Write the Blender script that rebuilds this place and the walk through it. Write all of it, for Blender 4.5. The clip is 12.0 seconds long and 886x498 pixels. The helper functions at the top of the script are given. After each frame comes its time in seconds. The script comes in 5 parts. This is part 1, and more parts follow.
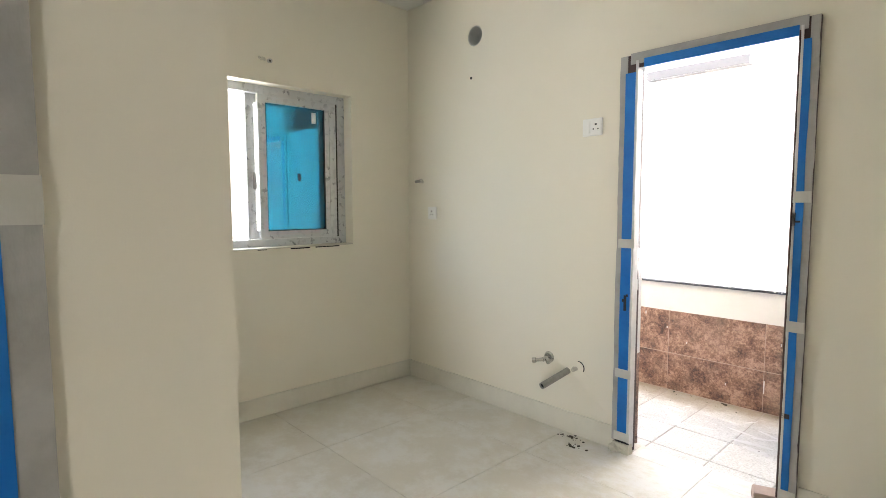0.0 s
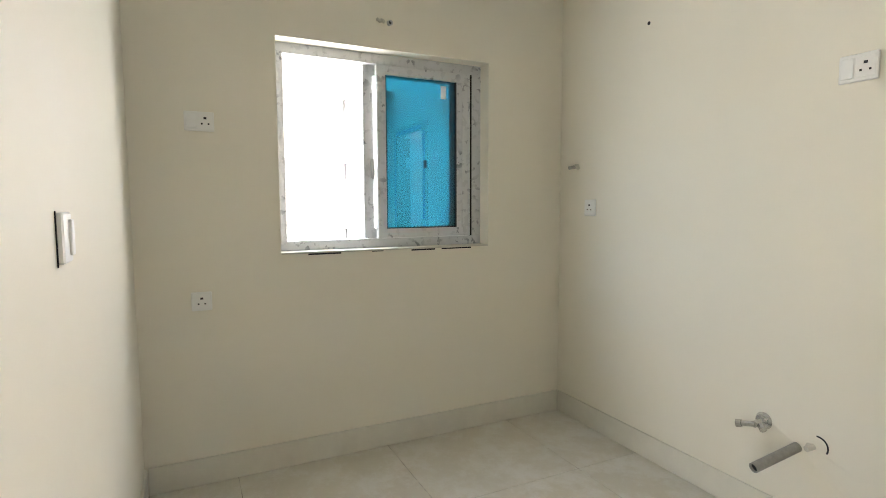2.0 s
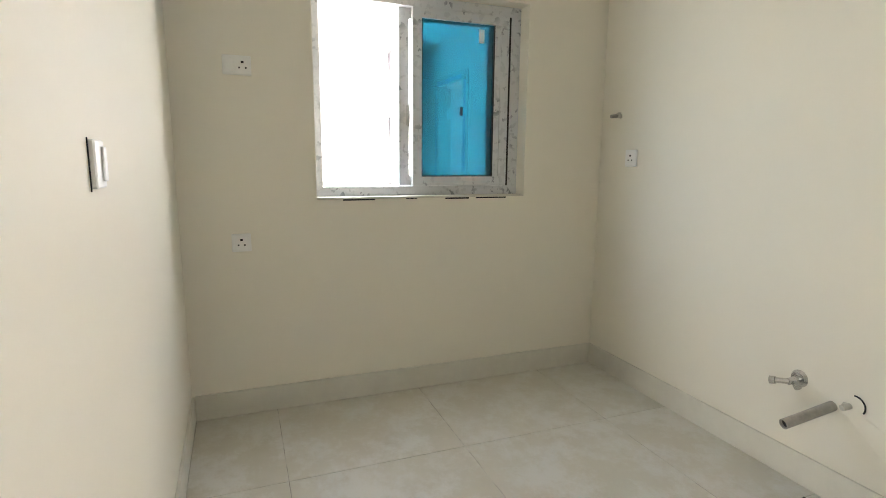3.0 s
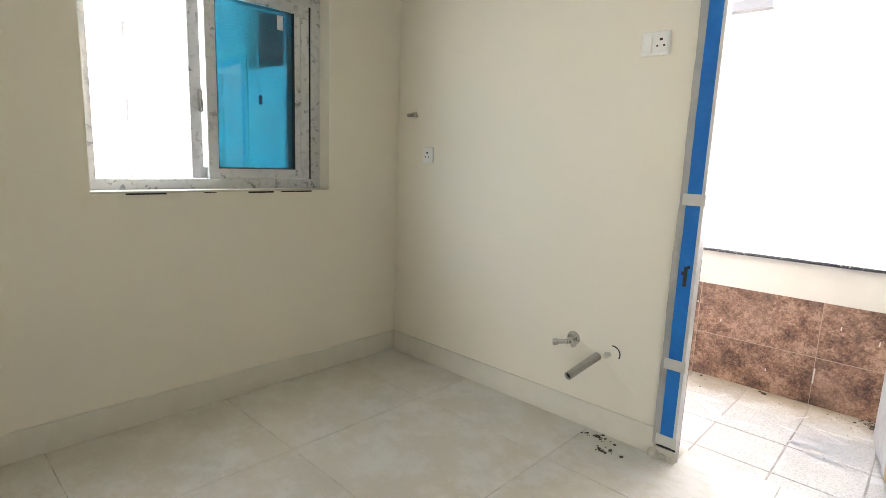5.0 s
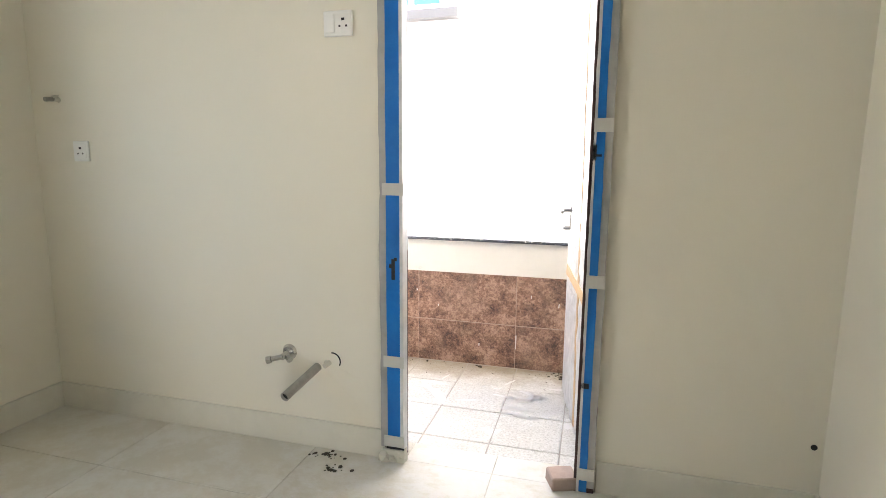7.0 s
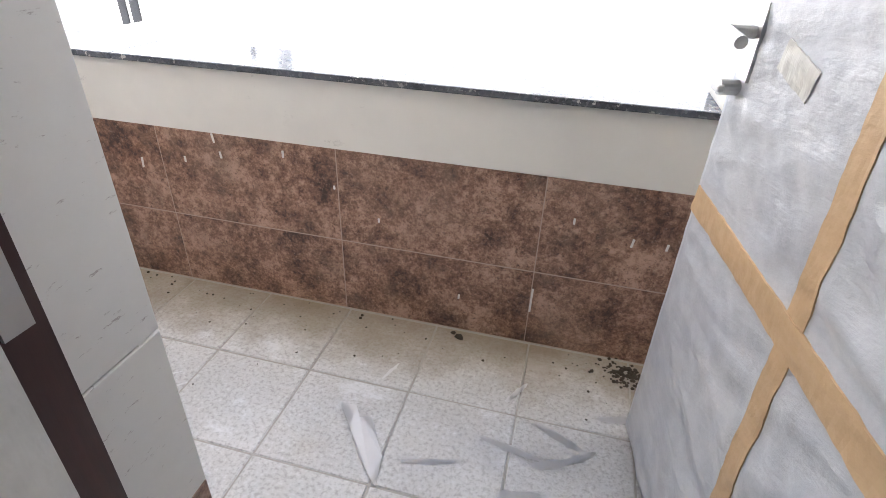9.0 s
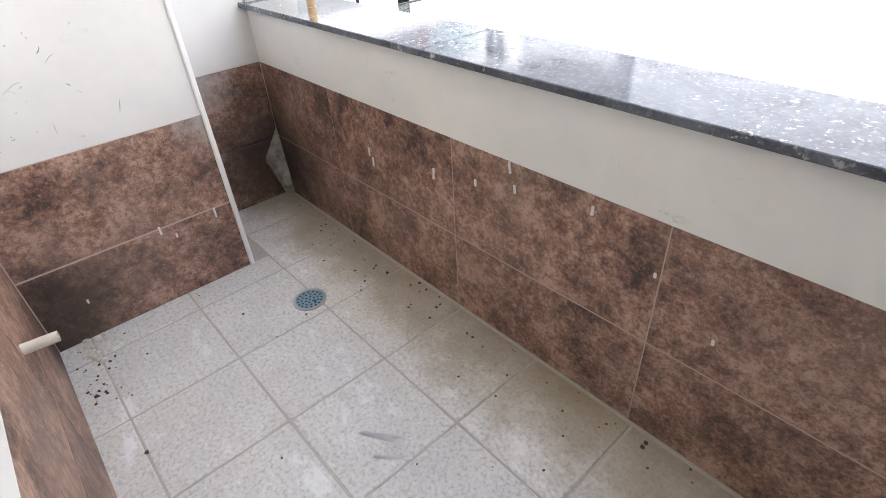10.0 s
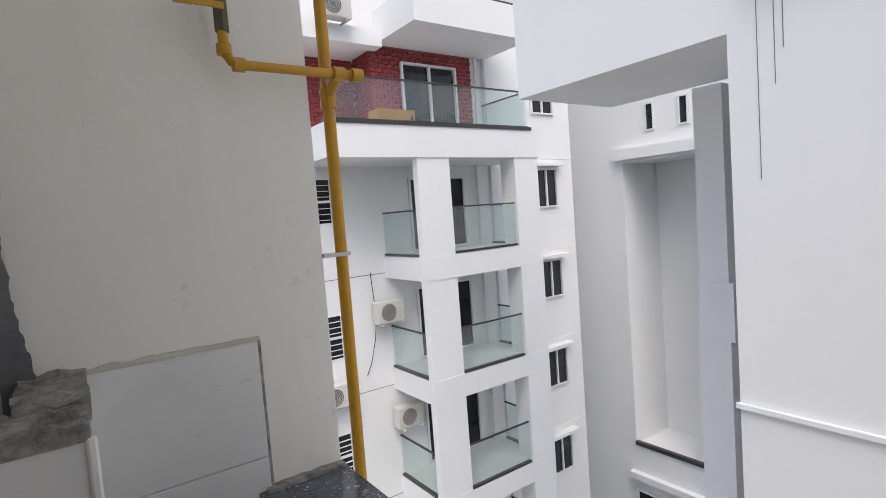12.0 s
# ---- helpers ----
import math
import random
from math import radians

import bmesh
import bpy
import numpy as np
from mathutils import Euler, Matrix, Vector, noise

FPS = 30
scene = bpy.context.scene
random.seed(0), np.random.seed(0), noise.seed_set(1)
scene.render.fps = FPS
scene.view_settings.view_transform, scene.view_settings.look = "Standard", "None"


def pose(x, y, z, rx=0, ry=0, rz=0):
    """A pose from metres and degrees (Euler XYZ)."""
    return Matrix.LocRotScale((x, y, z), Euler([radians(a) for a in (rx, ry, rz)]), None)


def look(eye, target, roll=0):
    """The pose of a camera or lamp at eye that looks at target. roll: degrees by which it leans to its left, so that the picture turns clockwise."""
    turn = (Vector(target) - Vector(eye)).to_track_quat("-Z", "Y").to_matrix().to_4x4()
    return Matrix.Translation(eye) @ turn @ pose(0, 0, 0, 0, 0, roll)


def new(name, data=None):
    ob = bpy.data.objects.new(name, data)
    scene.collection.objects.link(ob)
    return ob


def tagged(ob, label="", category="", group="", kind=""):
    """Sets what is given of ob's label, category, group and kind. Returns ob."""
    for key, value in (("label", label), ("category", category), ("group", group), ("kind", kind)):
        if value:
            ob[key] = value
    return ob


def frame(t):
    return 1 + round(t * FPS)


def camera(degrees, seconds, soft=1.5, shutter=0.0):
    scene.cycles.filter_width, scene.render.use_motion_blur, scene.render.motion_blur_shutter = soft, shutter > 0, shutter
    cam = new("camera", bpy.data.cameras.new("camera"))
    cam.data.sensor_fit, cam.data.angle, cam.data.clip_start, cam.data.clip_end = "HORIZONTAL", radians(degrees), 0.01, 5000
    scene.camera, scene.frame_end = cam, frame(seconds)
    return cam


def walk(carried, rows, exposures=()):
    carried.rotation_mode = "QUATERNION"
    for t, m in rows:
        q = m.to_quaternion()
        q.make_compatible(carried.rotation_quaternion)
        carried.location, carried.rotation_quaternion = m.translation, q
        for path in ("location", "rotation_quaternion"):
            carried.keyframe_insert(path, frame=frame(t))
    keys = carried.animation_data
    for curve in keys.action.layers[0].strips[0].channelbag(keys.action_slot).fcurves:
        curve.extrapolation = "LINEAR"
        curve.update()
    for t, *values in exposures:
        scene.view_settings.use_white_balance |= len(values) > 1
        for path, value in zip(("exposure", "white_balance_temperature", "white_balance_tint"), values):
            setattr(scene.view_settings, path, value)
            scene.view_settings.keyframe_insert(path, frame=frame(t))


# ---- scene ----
cam = camera(80.1, 12.0, soft=0.8)
PATH = [
    (0, (3.074, -2.527, 1.292), (1.619, -1.165, 1.129), -0.1),
    (0.5, (2.838, -2.370, 1.295), (1.361, -1.029, 1.141), -0.4),
    (1, (2.607, -2.231, 1.319), (1.047, -0.986, 1.184), -0.8),
    (1.5, (2.500, -2.117, 1.320), (0.807, -1.061, 1.186), -0.7),
    (2, (2.547, -2.016, 1.264), (0.754, -1.147, 1.094), -0.2),
    (2.5, (2.603, -1.957, 1.222), (0.755, -1.240, 0.956), 0.3),
    (2.7, (2.603, -1.962, 1.220), (0.751, -1.274, 0.907), 0.4),
    (4.3, (2.324, -2.010, 1.230), (0.658, -0.965, 0.864), 1.9),
    (4.5, (2.378, -2.057, 1.228), (0.780, -0.910, 0.867), 2.0),
    (5, (2.472, -2.181, 1.214), (1.117, -0.747, 0.883), 2.2),
    (5.5, (2.512, -2.279, 1.212), (1.488, -0.591, 0.891), 1.8),
    (6, (2.526, -2.375, 1.190), (1.768, -0.550, 0.880), 1.1),
    (6.5, (2.512, -2.307, 1.178), (1.914, -0.424, 0.866), 0.5),
    (6.7, (2.497, -2.158, 1.183), (1.937, -0.262, 0.879), 0.4),
    (8.3, (2.275, -0.698, 1.161), (1.840, 1.154, 0.548), 0.9),
    (8.5, (2.205, -0.520, 1.143), (1.790, 1.281, 0.380), 1.5),
    (9, (2.124, -0.150, 1.095), (1.722, 1.516, 0.065), 2.2),
    (9.5, (1.996, 0.183, 1.092), (1.283, 1.614, -0.110), -0.9),
    (9.9, (1.842, 0.315, 1.105), (0.702, 1.440, -0.088), -3.1),
    (10, (1.819, 0.335, 1.103), (0.562, 1.377, -0.054), -3.8),
    (10.5, (1.723, 0.476, 1.184), (0.084, 1.107, 0.227), -3.1),
    (11, (1.631, 0.591, 1.253), (-0.130, 1.206, 0.528), -2.3),
    (11.5, (1.332, 0.702, 1.406), (-0.399, 1.647, 1.070), -3.7),
    (11.7, (1.273, 0.732, 1.452), (-0.416, 1.778, 1.225), -3.9),
    (12, (1.181, 0.797, 1.471), (-0.444, 1.955, 1.338), -4.3),
]
EXPOSURES = [
    (0, 4.25, 6500, 10),
    (8.2, 4.15, 6500, 10),
    (8.5, 3.4, 6050, 10),
    (9.0, 3.0, 6050, 10),
    (9.5, 2.9, 6150, 10),
    (10.5, 2.6, 5850, 9),
    (11.0, 2.1, 5850, 9),
    (11.5, 0.75, 5700, 8),
    (12.0, 0.25, 6000, 9),
]
walk(cam, [(t, look(e, g, r)) for t, e, g, r in PATH], EXPOSURES)

# ---- daylight: an overcast sky and a very soft sun ----
world = bpy.data.worlds.new("overcast_sky")
scene.world = world
world.use_nodes = True
sky = world.node_tree.nodes.new("ShaderNodeTexSky")
sky.sky_type = "NISHITA"
sky.sun_disc = False
sky.sun_elevation, sky.sun_rotation = radians(54), radians(124)
sky.air_density, sky.dust_density, sky.ozone_density = 1.0, 6.0, 1.0
back = world.node_tree.nodes["Background"]
world.node_tree.links.new(sky.outputs[0], back.inputs[0])
back.inputs[1].default_value = 0.15

sun = new("sun", bpy.data.lights.new("sun", "SUN"))
sun.data.energy, sun.data.angle, sun.data.color = 0.52, radians(50), (1.0, 0.98, 0.96)
sun.matrix_world = look((0, 0, 30), (-18.0, 12.0, 0.0))

# sky light in the living room's glazed opening
pane_light = new("living_room_daylight", bpy.data.lights.new("living_room_daylight", "AREA"))
pane_light.data.shape, pane_light.data.size, pane_light.data.size_y = "RECTANGLE", 1.9, 2.1
pane_light.data.energy, pane_light.data.color = 6.0, (0.94, 0.975, 1.0)
pane_light.matrix_world = look((7.4, -8.95, 1.2), (7.4, 0.0, 1.2))

# sky light in the kitchen window's opening
window_light = new("kitchen_window_daylight", bpy.data.lights.new("kitchen_window_daylight", "AREA"))
window_light.data.shape, window_light.data.size, window_light.data.size_y = "RECTANGLE", 1.05, 0.92
window_light.data.energy, window_light.data.color = 1.6, (0.94, 0.975, 1.0)
window_light.matrix_world = look((-0.19, -1.06, 1.53), (1.2, -1.06, 1.53))

# ---- helpers of this scene ----
rng = random.Random(7)


def mesh_of(bm, name):
    me = bpy.data.meshes.new(name)
    bm.normal_update()
    bm.to_mesh(me)
    bm.free()
    return me


def thing(name, at=(0, 0, 0), label="", category="", group="", kind=""):
    """An Empty at a thing's base, which parents its parts."""
    ob = new(name)
    ob.location = at
    ob.empty_display_size = 0.05
    return tagged(ob, label, category, group, kind)


def part(name, bm, material, parent=None, label="", smooth=False):
    """One mesh object, made in world coordinates, under a thing or a part."""
    me = bm if isinstance(bm, bpy.types.Mesh) else mesh_of(bm, name)
    if not me.materials:
        me.materials.append(material)
    if smooth:
        for p in me.polygons:
            p.use_smooth = True
    ob = new(name, me)
    if parent is not None:
        ob.parent = parent
        ob.matrix_parent_inverse = Matrix.Translation(total(parent)).inverted()
    return tagged(ob, label)


def total(ob):
    """Where a parent's own axes lie: parts are made in world coordinates."""
    return Vector(ob.location) if ob.type == "EMPTY" else Vector((0, 0, 0))


def box(bm, x0, x1, y0, y1, z0, z1, bevel=0.0, turn=None):
    """Adds a box, its long edges bevelled where asked."""
    made = bmesh.ops.create_cube(bm, size=1.0)["verts"]
    bmesh.ops.scale(bm, vec=(x1 - x0, y1 - y0, z1 - z0), verts=made)
    bmesh.ops.translate(bm, vec=((x0 + x1) / 2, (y0 + y1) / 2, (z0 + z1) / 2), verts=made)
    if bevel:
        edges = list({e for v in made for e in v.link_edges})
        made = bmesh.ops.bevel(bm, geom=edges, offset=bevel, segments=1, affect="EDGES")["verts"]
    if turn is not None:
        bmesh.ops.transform(bm, matrix=turn, verts=list({v for v in made}))
    return made


def one_box(*a, **k):
    bm = bmesh.new()
    box(bm, *a, **k)
    return bm


def boxes(*rows):
    bm = bmesh.new()
    for r in rows:
        box(bm, *r)
    return bm


def tube(bm, a, b, r, seg=14, r2=None, caps=True):
    """Adds a cylinder from a to b."""
    a, b = Vector(a), Vector(b)
    d = b - a
    m = Matrix.Translation((a + b) / 2) @ d.to_track_quat("Z", "Y").to_matrix().to_4x4()
    return bmesh.ops.create_cone(bm, cap_ends=caps, segments=seg, radius1=r, radius2=r if r2 is None else r2, depth=d.length, matrix=m)["verts"]


def ring(bm, a, b, r_out, r_in, seg=20):
    """A hollow pipe from a to b with wall thickness."""
    a, b = Vector(a), Vector(b)
    q = (b - a).to_track_quat("Z", "Y").to_matrix()
    loops = []
    for at, r in ((a, r_in), (a, r_out), (b, r_out), (b, r_in)):
        loops.append([bm.verts.new(at + q @ Vector((r * math.cos(2 * math.pi * i / seg), r * math.sin(2 * math.pi * i / seg), 0))) for i in range(seg)])
    for k in range(4):
        l0, l1 = loops[k], loops[(k + 1) % 4]
        for i in range(seg):
            bm.faces.new((l0[i], l0[(i + 1) % seg], l1[(i + 1) % seg], l1[i]))
    return bm


def bend(bm, points, r, seg=12):
    """A pipe swept along points."""
    pts = [Vector(p) for p in points]
    loops = []
    for i, p in enumerate(pts):
        d = (pts[min(i + 1, len(pts) - 1)] - pts[max(i - 1, 0)]).normalized()
        q = d.to_track_quat("Z", "Y").to_matrix()
        loops.append([bm.verts.new(p + q @ Vector((r * math.cos(2 * math.pi * k / seg), r * math.sin(2 * math.pi * k / seg), 0))) for k in range(seg)])
    for l0, l1 in zip(loops, loops[1:]):
        best = min(range(seg), key=lambda s: (l0[0].co - l1[s].co).length)
        for k in range(seg):
            bm.faces.new((l0[k], l0[(k + 1) % seg], l1[(k + 1 + best) % seg], l1[(k + best) % seg]))
    bm.faces.new(loops[0][::-1])
    bm.faces.new(loops[-1])
    return bm


def blob(bm, at, r, flat=0.5, seed=0):
    """A small uneven lump."""
    made = bmesh.ops.create_icosphere(bm, subdivisions=1, radius=r)["verts"]
    rr = random.Random(seed)
    for v in made:
        v.co *= 0.65 + 0.6 * rr.random()
        v.co.z *= flat
    bmesh.ops.translate(bm, vec=at, verts=made)


# ---- materials ----
def material(name, build):
    m = bpy.data.materials.new(name)
    m.use_nodes = True
    nt = m.node_tree
    nt.nodes.clear()
    out = nt.nodes.new("ShaderNodeOutputMaterial")
    bsdf = nt.nodes.new("ShaderNodeBsdfPrincipled")
    nt.links.new(bsdf.outputs[0], out.inputs[0])
    build(N(nt, bsdf, out))
    return m


class N:
    """Short words for shader nodes."""

    def __init__(self, nt, bsdf, out):
        self.nt, self.bsdf, self.out = nt, bsdf, out
        self.pos = nt.nodes.new("ShaderNodeNewGeometry").outputs["Position"]

    def node(self, kind, **values):
        n = self.nt.nodes.new(kind)
        for k, v in values.items():
            n.inputs[k].default_value = v
        return n

    def link(self, a, b):
        self.nt.links.new(a, b)

    def stretched(self, sx, sy, sz, src=None):
        n = self.node("ShaderNodeMapping")
        n.inputs["Scale"].default_value = (sx, sy, sz)
        self.link(src or self.pos, n.inputs["Vector"])
        return n.outputs[0]

    def noise(self, scale, detail=4.0, rough=0.6, src=None, w=None):
        n = self.node("ShaderNodeTexNoise", Scale=scale, Detail=detail, Roughness=rough)
        if w is not None:
            n.noise_dimensions = "4D"
            self.link(w, n.inputs["W"])
        self.link(src or self.pos, n.inputs["Vector"])
        return n.outputs["Fac"]

    def cells(self, scale, src=None, feature="F1"):
        n = self.node("ShaderNodeTexVoronoi", Scale=scale)
        n.feature = feature
        self.link(src or self.pos, n.inputs["Vector"])
        return n

    def ramp(self, fac, *stops):
        n = self.node("ShaderNodeValToRGB")
        els = n.color_ramp.elements
        while len(els) < len(stops):
            els.new(0.5)
        for e, (p, c) in zip(els, stops):
            e.position = p
            e.color = (c, c, c, 1) if isinstance(c, (int, float)) else (*c, 1)
        self.link(fac, n.inputs[0])
        return n.outputs[0]

    def mix(self, fac, a, b, mode="MIX"):
        n = self.nt.nodes.new("ShaderNodeMix")
        n.data_type, n.blend_type = "RGBA", mode
        for sock, v in ((n.inputs[0], fac), (n.inputs[6], a), (n.inputs[7], b)):
            if isinstance(v, (int, float)):
                sock.default_value = v
            elif isinstance(v, tuple):
                sock.default_value = (*v, 1)
            else:
                self.link(v, sock)
        return n.outputs[2]

    def math(self, op, a, b=0.0):
        n = self.nt.nodes.new("ShaderNodeMath")
        n.operation = op
        for sock, v in zip(n.inputs, (a, b)):
            if isinstance(v, (int, float)):
                sock.default_value = v
            else:
                self.link(v, sock)
        return n.outputs[0]

    def rand(self):
        return self.nt.nodes.new("ShaderNodeObjectInfo").outputs["Random"]

    def bump(self, height, strength=0.3, distance=0.01, after=None):
        n = self.node("ShaderNodeBump", Strength=strength, Distance=distance)
        self.link(height, n.inputs["Height"])
        if after is not None:
            self.link(after, n.inputs["Normal"])
        return n.outputs[0]

    def set(self, color=None, rough=None, metal=None, normal=None, **more):
        pairs = dict(more)
        for key, v in (("Base Color", color), ("Roughness", rough), ("Metallic", metal), ("Normal", normal)):
            if v is not None:
                pairs[key] = v
        for key, v in pairs.items():
            sock = self.bsdf.inputs[key]
            if isinstance(v, tuple):
                sock.default_value = (*v, 1)
            elif isinstance(v, (int, float)):
                sock.default_value = v
            else:
                self.link(v, sock)


def m_paint(base, tint, rough=0.75):
    def build(n):
        big = n.ramp(n.noise(0.9, 5), (0.35, 0.0), (0.7, 1.0))
        c = n.mix(n.math("MULTIPLY", big, 0.35), base, tint)
        mark = n.ramp(n.noise(3.1, 8, 0.75), (0.66, 0.0), (0.78, 0.22))
        c = n.mix(mark, c, tuple(v * 0.78 for v in base))
        roller = n.noise(260, 3, 0.6)
        wave = n.noise(4, 3, 0.5)
        nrm = n.bump(wave, 0.25, 0.012, n.bump(roller, 0.12, 0.0015))
        n.set(c, n.ramp(n.noise(6, 3), (0.3, rough - 0.12), (0.7, rough)), 0.0, nrm)
    return build


CREAM = material("cream_wall_paint", m_paint((0.80, 0.755, 0.635), (0.77, 0.735, 0.65)))
CEIL = material("ceiling_paint", m_paint((0.80, 0.785, 0.73), (0.77, 0.75, 0.70)))
WHITE_EXT = material("white_outdoor_paint", m_paint((0.80, 0.805, 0.805), (0.745, 0.755, 0.76), 0.8))


def b_weather(n):
    streak = n.noise(1.0, 6, 0.7, n.stretched(2.2, 2.2, 0.25))
    fine = n.noise(14, 6, 0.7)
    c = n.mix(n.ramp(streak, (0.48, 0.0), (0.66, 0.5)), (0.84, 0.81, 0.73), (0.75, 0.72, 0.64))
    c = n.mix(n.ramp(fine, (0.64, 0.0), (0.72, 0.3)), c, (0.42, 0.41, 0.38))
    n.set(c, 0.8, 0.0, n.bump(n.noise(30, 6, 0.7), 0.3, 0.004, n.bump(n.noise(3, 3), 0.3, 0.015)))


WALL_OUT = material("weathered_balcony_paint", b_weather)


def b_floor(n):
    r = n.rand()
    cloud = n.noise(2.4, 6, 0.65, None, r)
    c = n.mix(n.ramp(cloud, (0.35, 0.0), (0.7, 1.0)), (0.63, 0.59, 0.49), (0.56, 0.52, 0.425))
    dust = n.ramp(n.noise(4.0, 10, 0.8), (0.46, 0.0), (0.58, 0.8))
    c = n.mix(dust, c, (0.70, 0.68, 0.62))
    speck = n.ramp(n.noise(48, 6, 0.75), (0.66, 0.0), (0.72, 0.5))
    c = n.mix(speck, c, (0.30, 0.27, 0.22))
    c = n.mix(n.math("MULTIPLY", r, 0.12), c, (0.5, 0.47, 0.4))
    # plaster trodden in from the balcony, thickest round the threshold
    away = n.node("ShaderNodeVectorMath")
    away.operation = "DISTANCE"
    away.inputs[1].default_value = (2.10, 0.0, 0.0)
    n.link(n.pos, away.inputs[0])
    spread = n.math("ADD", n.math("MULTIPLY", away.outputs["Value"], 0.30), n.math("MULTIPLY", n.noise(7.0, 10, 0.72, n.stretched(1.0, 1.6, 1.0)), 0.9))
    trodden = n.ramp(spread, (0.50, 0.70), (0.585, 0.22), (0.66, 0.0))
    c = n.mix(trodden, c, (0.71, 0.70, 0.675))
    rough = n.mix(n.math("MAXIMUM", dust, trodden), (0.34, 0.34, 0.34), (0.74, 0.74, 0.74))
    n.set(c, rough, 0.0, n.bump(trodden, 0.25, 0.002, n.bump(n.noise(60, 4), 0.06, 0.001)))


FLOOR_TILE = material("dusty_vitrified_tile", b_floor)


def b_skirt(n):
    c = n.mix(n.ramp(n.noise(5, 6, 0.7), (0.4, 0.0), (0.7, 1.0)), (0.71, 0.68, 0.59), (0.65, 0.62, 0.53))
    n.set(c, 0.4)


SKIRT = material("skirting_tile", b_skirt)


def b_grout(n):
    n.set(n.mix(n.ramp(n.noise(7, 8, 0.75), (0.42, 0.0), (0.56, 1.0)), (0.36, 0.33, 0.27), (0.62, 0.59, 0.51)), 0.9, 0.0, n.bump(n.noise(200, 3), 0.4, 0.002))


GROUT = material("dirty_grout", b_grout)


def b_rustic(n):
    r = n.rand()
    cloud = n.noise(7.5, 10, 0.70, None, r)
    mid = n.noise(52, 12, 0.82, None, r)
    both = n.math("ADD", n.math("MULTIPLY", cloud, 0.46), n.math("MULTIPLY", mid, 0.54))
    c = n.ramp(both, (0.42, (0.050, 0.030, 0.026)), (0.465, (0.155, 0.082, 0.058)), (0.512, (0.29, 0.168, 0.118)), (0.565, (0.50, 0.335, 0.25)))
    grey = n.ramp(n.noise(9, 6, 0.7, n.stretched(1.3, 1.3, 0.9), r), (0.52, 0.0), (0.64, 0.40))
    c = n.mix(grey, c, (0.195, 0.140, 0.105))
    fine = n.noise(110, 6, 0.8, None, r)
    c = n.mix(n.ramp(fine, (0.36, 0.85), (0.47, 0.0)), c, (0.060, 0.038, 0.033))
    c = n.mix(n.ramp(fine, (0.55, 0.0), (0.64, 0.65)), c, (0.44, 0.32, 0.26))
    edge = n.ramp(n.noise(2.2, 5, 0.6), (0.50, 0.0), (0.72, 0.35))
    c = n.mix(edge, c, (0.34, 0.25, 0.20))
    c = n.mix(n.ramp(n.noise(17, 6, 0.8, n.stretched(2.6, 2.6, 0.6)), (0.715, 0.0), (0.735, 0.8)), c, (0.62, 0.57, 0.52))
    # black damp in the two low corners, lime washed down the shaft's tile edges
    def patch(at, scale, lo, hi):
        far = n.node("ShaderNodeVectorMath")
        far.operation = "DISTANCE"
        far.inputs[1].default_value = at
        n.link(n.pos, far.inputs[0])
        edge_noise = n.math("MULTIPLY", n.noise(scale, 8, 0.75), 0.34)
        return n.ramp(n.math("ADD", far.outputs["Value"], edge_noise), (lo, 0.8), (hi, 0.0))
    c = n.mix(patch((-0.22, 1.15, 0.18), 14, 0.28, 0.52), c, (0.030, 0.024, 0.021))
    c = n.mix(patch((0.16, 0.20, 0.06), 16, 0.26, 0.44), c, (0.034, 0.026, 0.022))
    c = n.mix(patch((-0.24, 0.90, 0.56), 18, 0.18, 0.36), c, (0.44, 0.43, 0.41))
    c = n.mix(patch((0.16, 0.79, 0.54), 18, 0.16, 0.28), c, (0.46, 0.43, 0.39))
    n.set(c, n.ramp(mid, (0.3, 0.38), (0.7, 0.6)), 0.0, n.bump(both, 0.3, 0.005, n.bump(fine, 0.25, 0.0015)))


RUSTIC = material("brown_rustic_tile", b_rustic)


def b_white_tile(n):
    c = n.mix(n.ramp(n.noise(3, 6, 0.6), (0.4, 0.0), (0.7, 1.0)), (0.75, 0.737, 0.70), (0.68, 0.667, 0.635))
    scuff = n.ramp(n.noise(11, 9, 0.72, n.stretched(1.0, 1.0, 1.7)), (0.60, 0.0), (0.63, 0.4), (0.66, 0.05))
    patch = n.ramp(n.noise(2.6, 4), (0.52, 0.0), (0.62, 1.0))
    c = n.mix(n.math("MULTIPLY", scuff, patch), c, (0.30, 0.29, 0.27))
    n.set(c, 0.42, 0.0, n.bump(n.noise(5, 3), 0.1, 0.004))


WHITE_TILE = material("scuffed_white_wall_tile", b_white_tile)


def b_marble(n):
    slant = n.node("ShaderNodeMapping")
    slant.inputs["Rotation"].default_value = (radians(-38), 0, 0)
    slant.inputs["Scale"].default_value = (1.0, 1.1, 4.2)
    n.link(n.pos, slant.inputs["Vector"])
    warp = n.noise(3.0, 7, 0.7)
    vein = n.ramp(n.noise(30, 7, 0.72, slant.outputs[0]), (0.62, 0.0), (0.66, 0.75))
    c = n.mix(n.ramp(warp, (0.35, 0.0), (0.7, 1.0)), (0.72, 0.71, 0.69), (0.64, 0.63, 0.61))
    c = n.mix(vein, c, (0.31, 0.27, 0.255))
    n.set(c, 0.3)


MARBLE = material("white_marble_look_tile", b_marble)


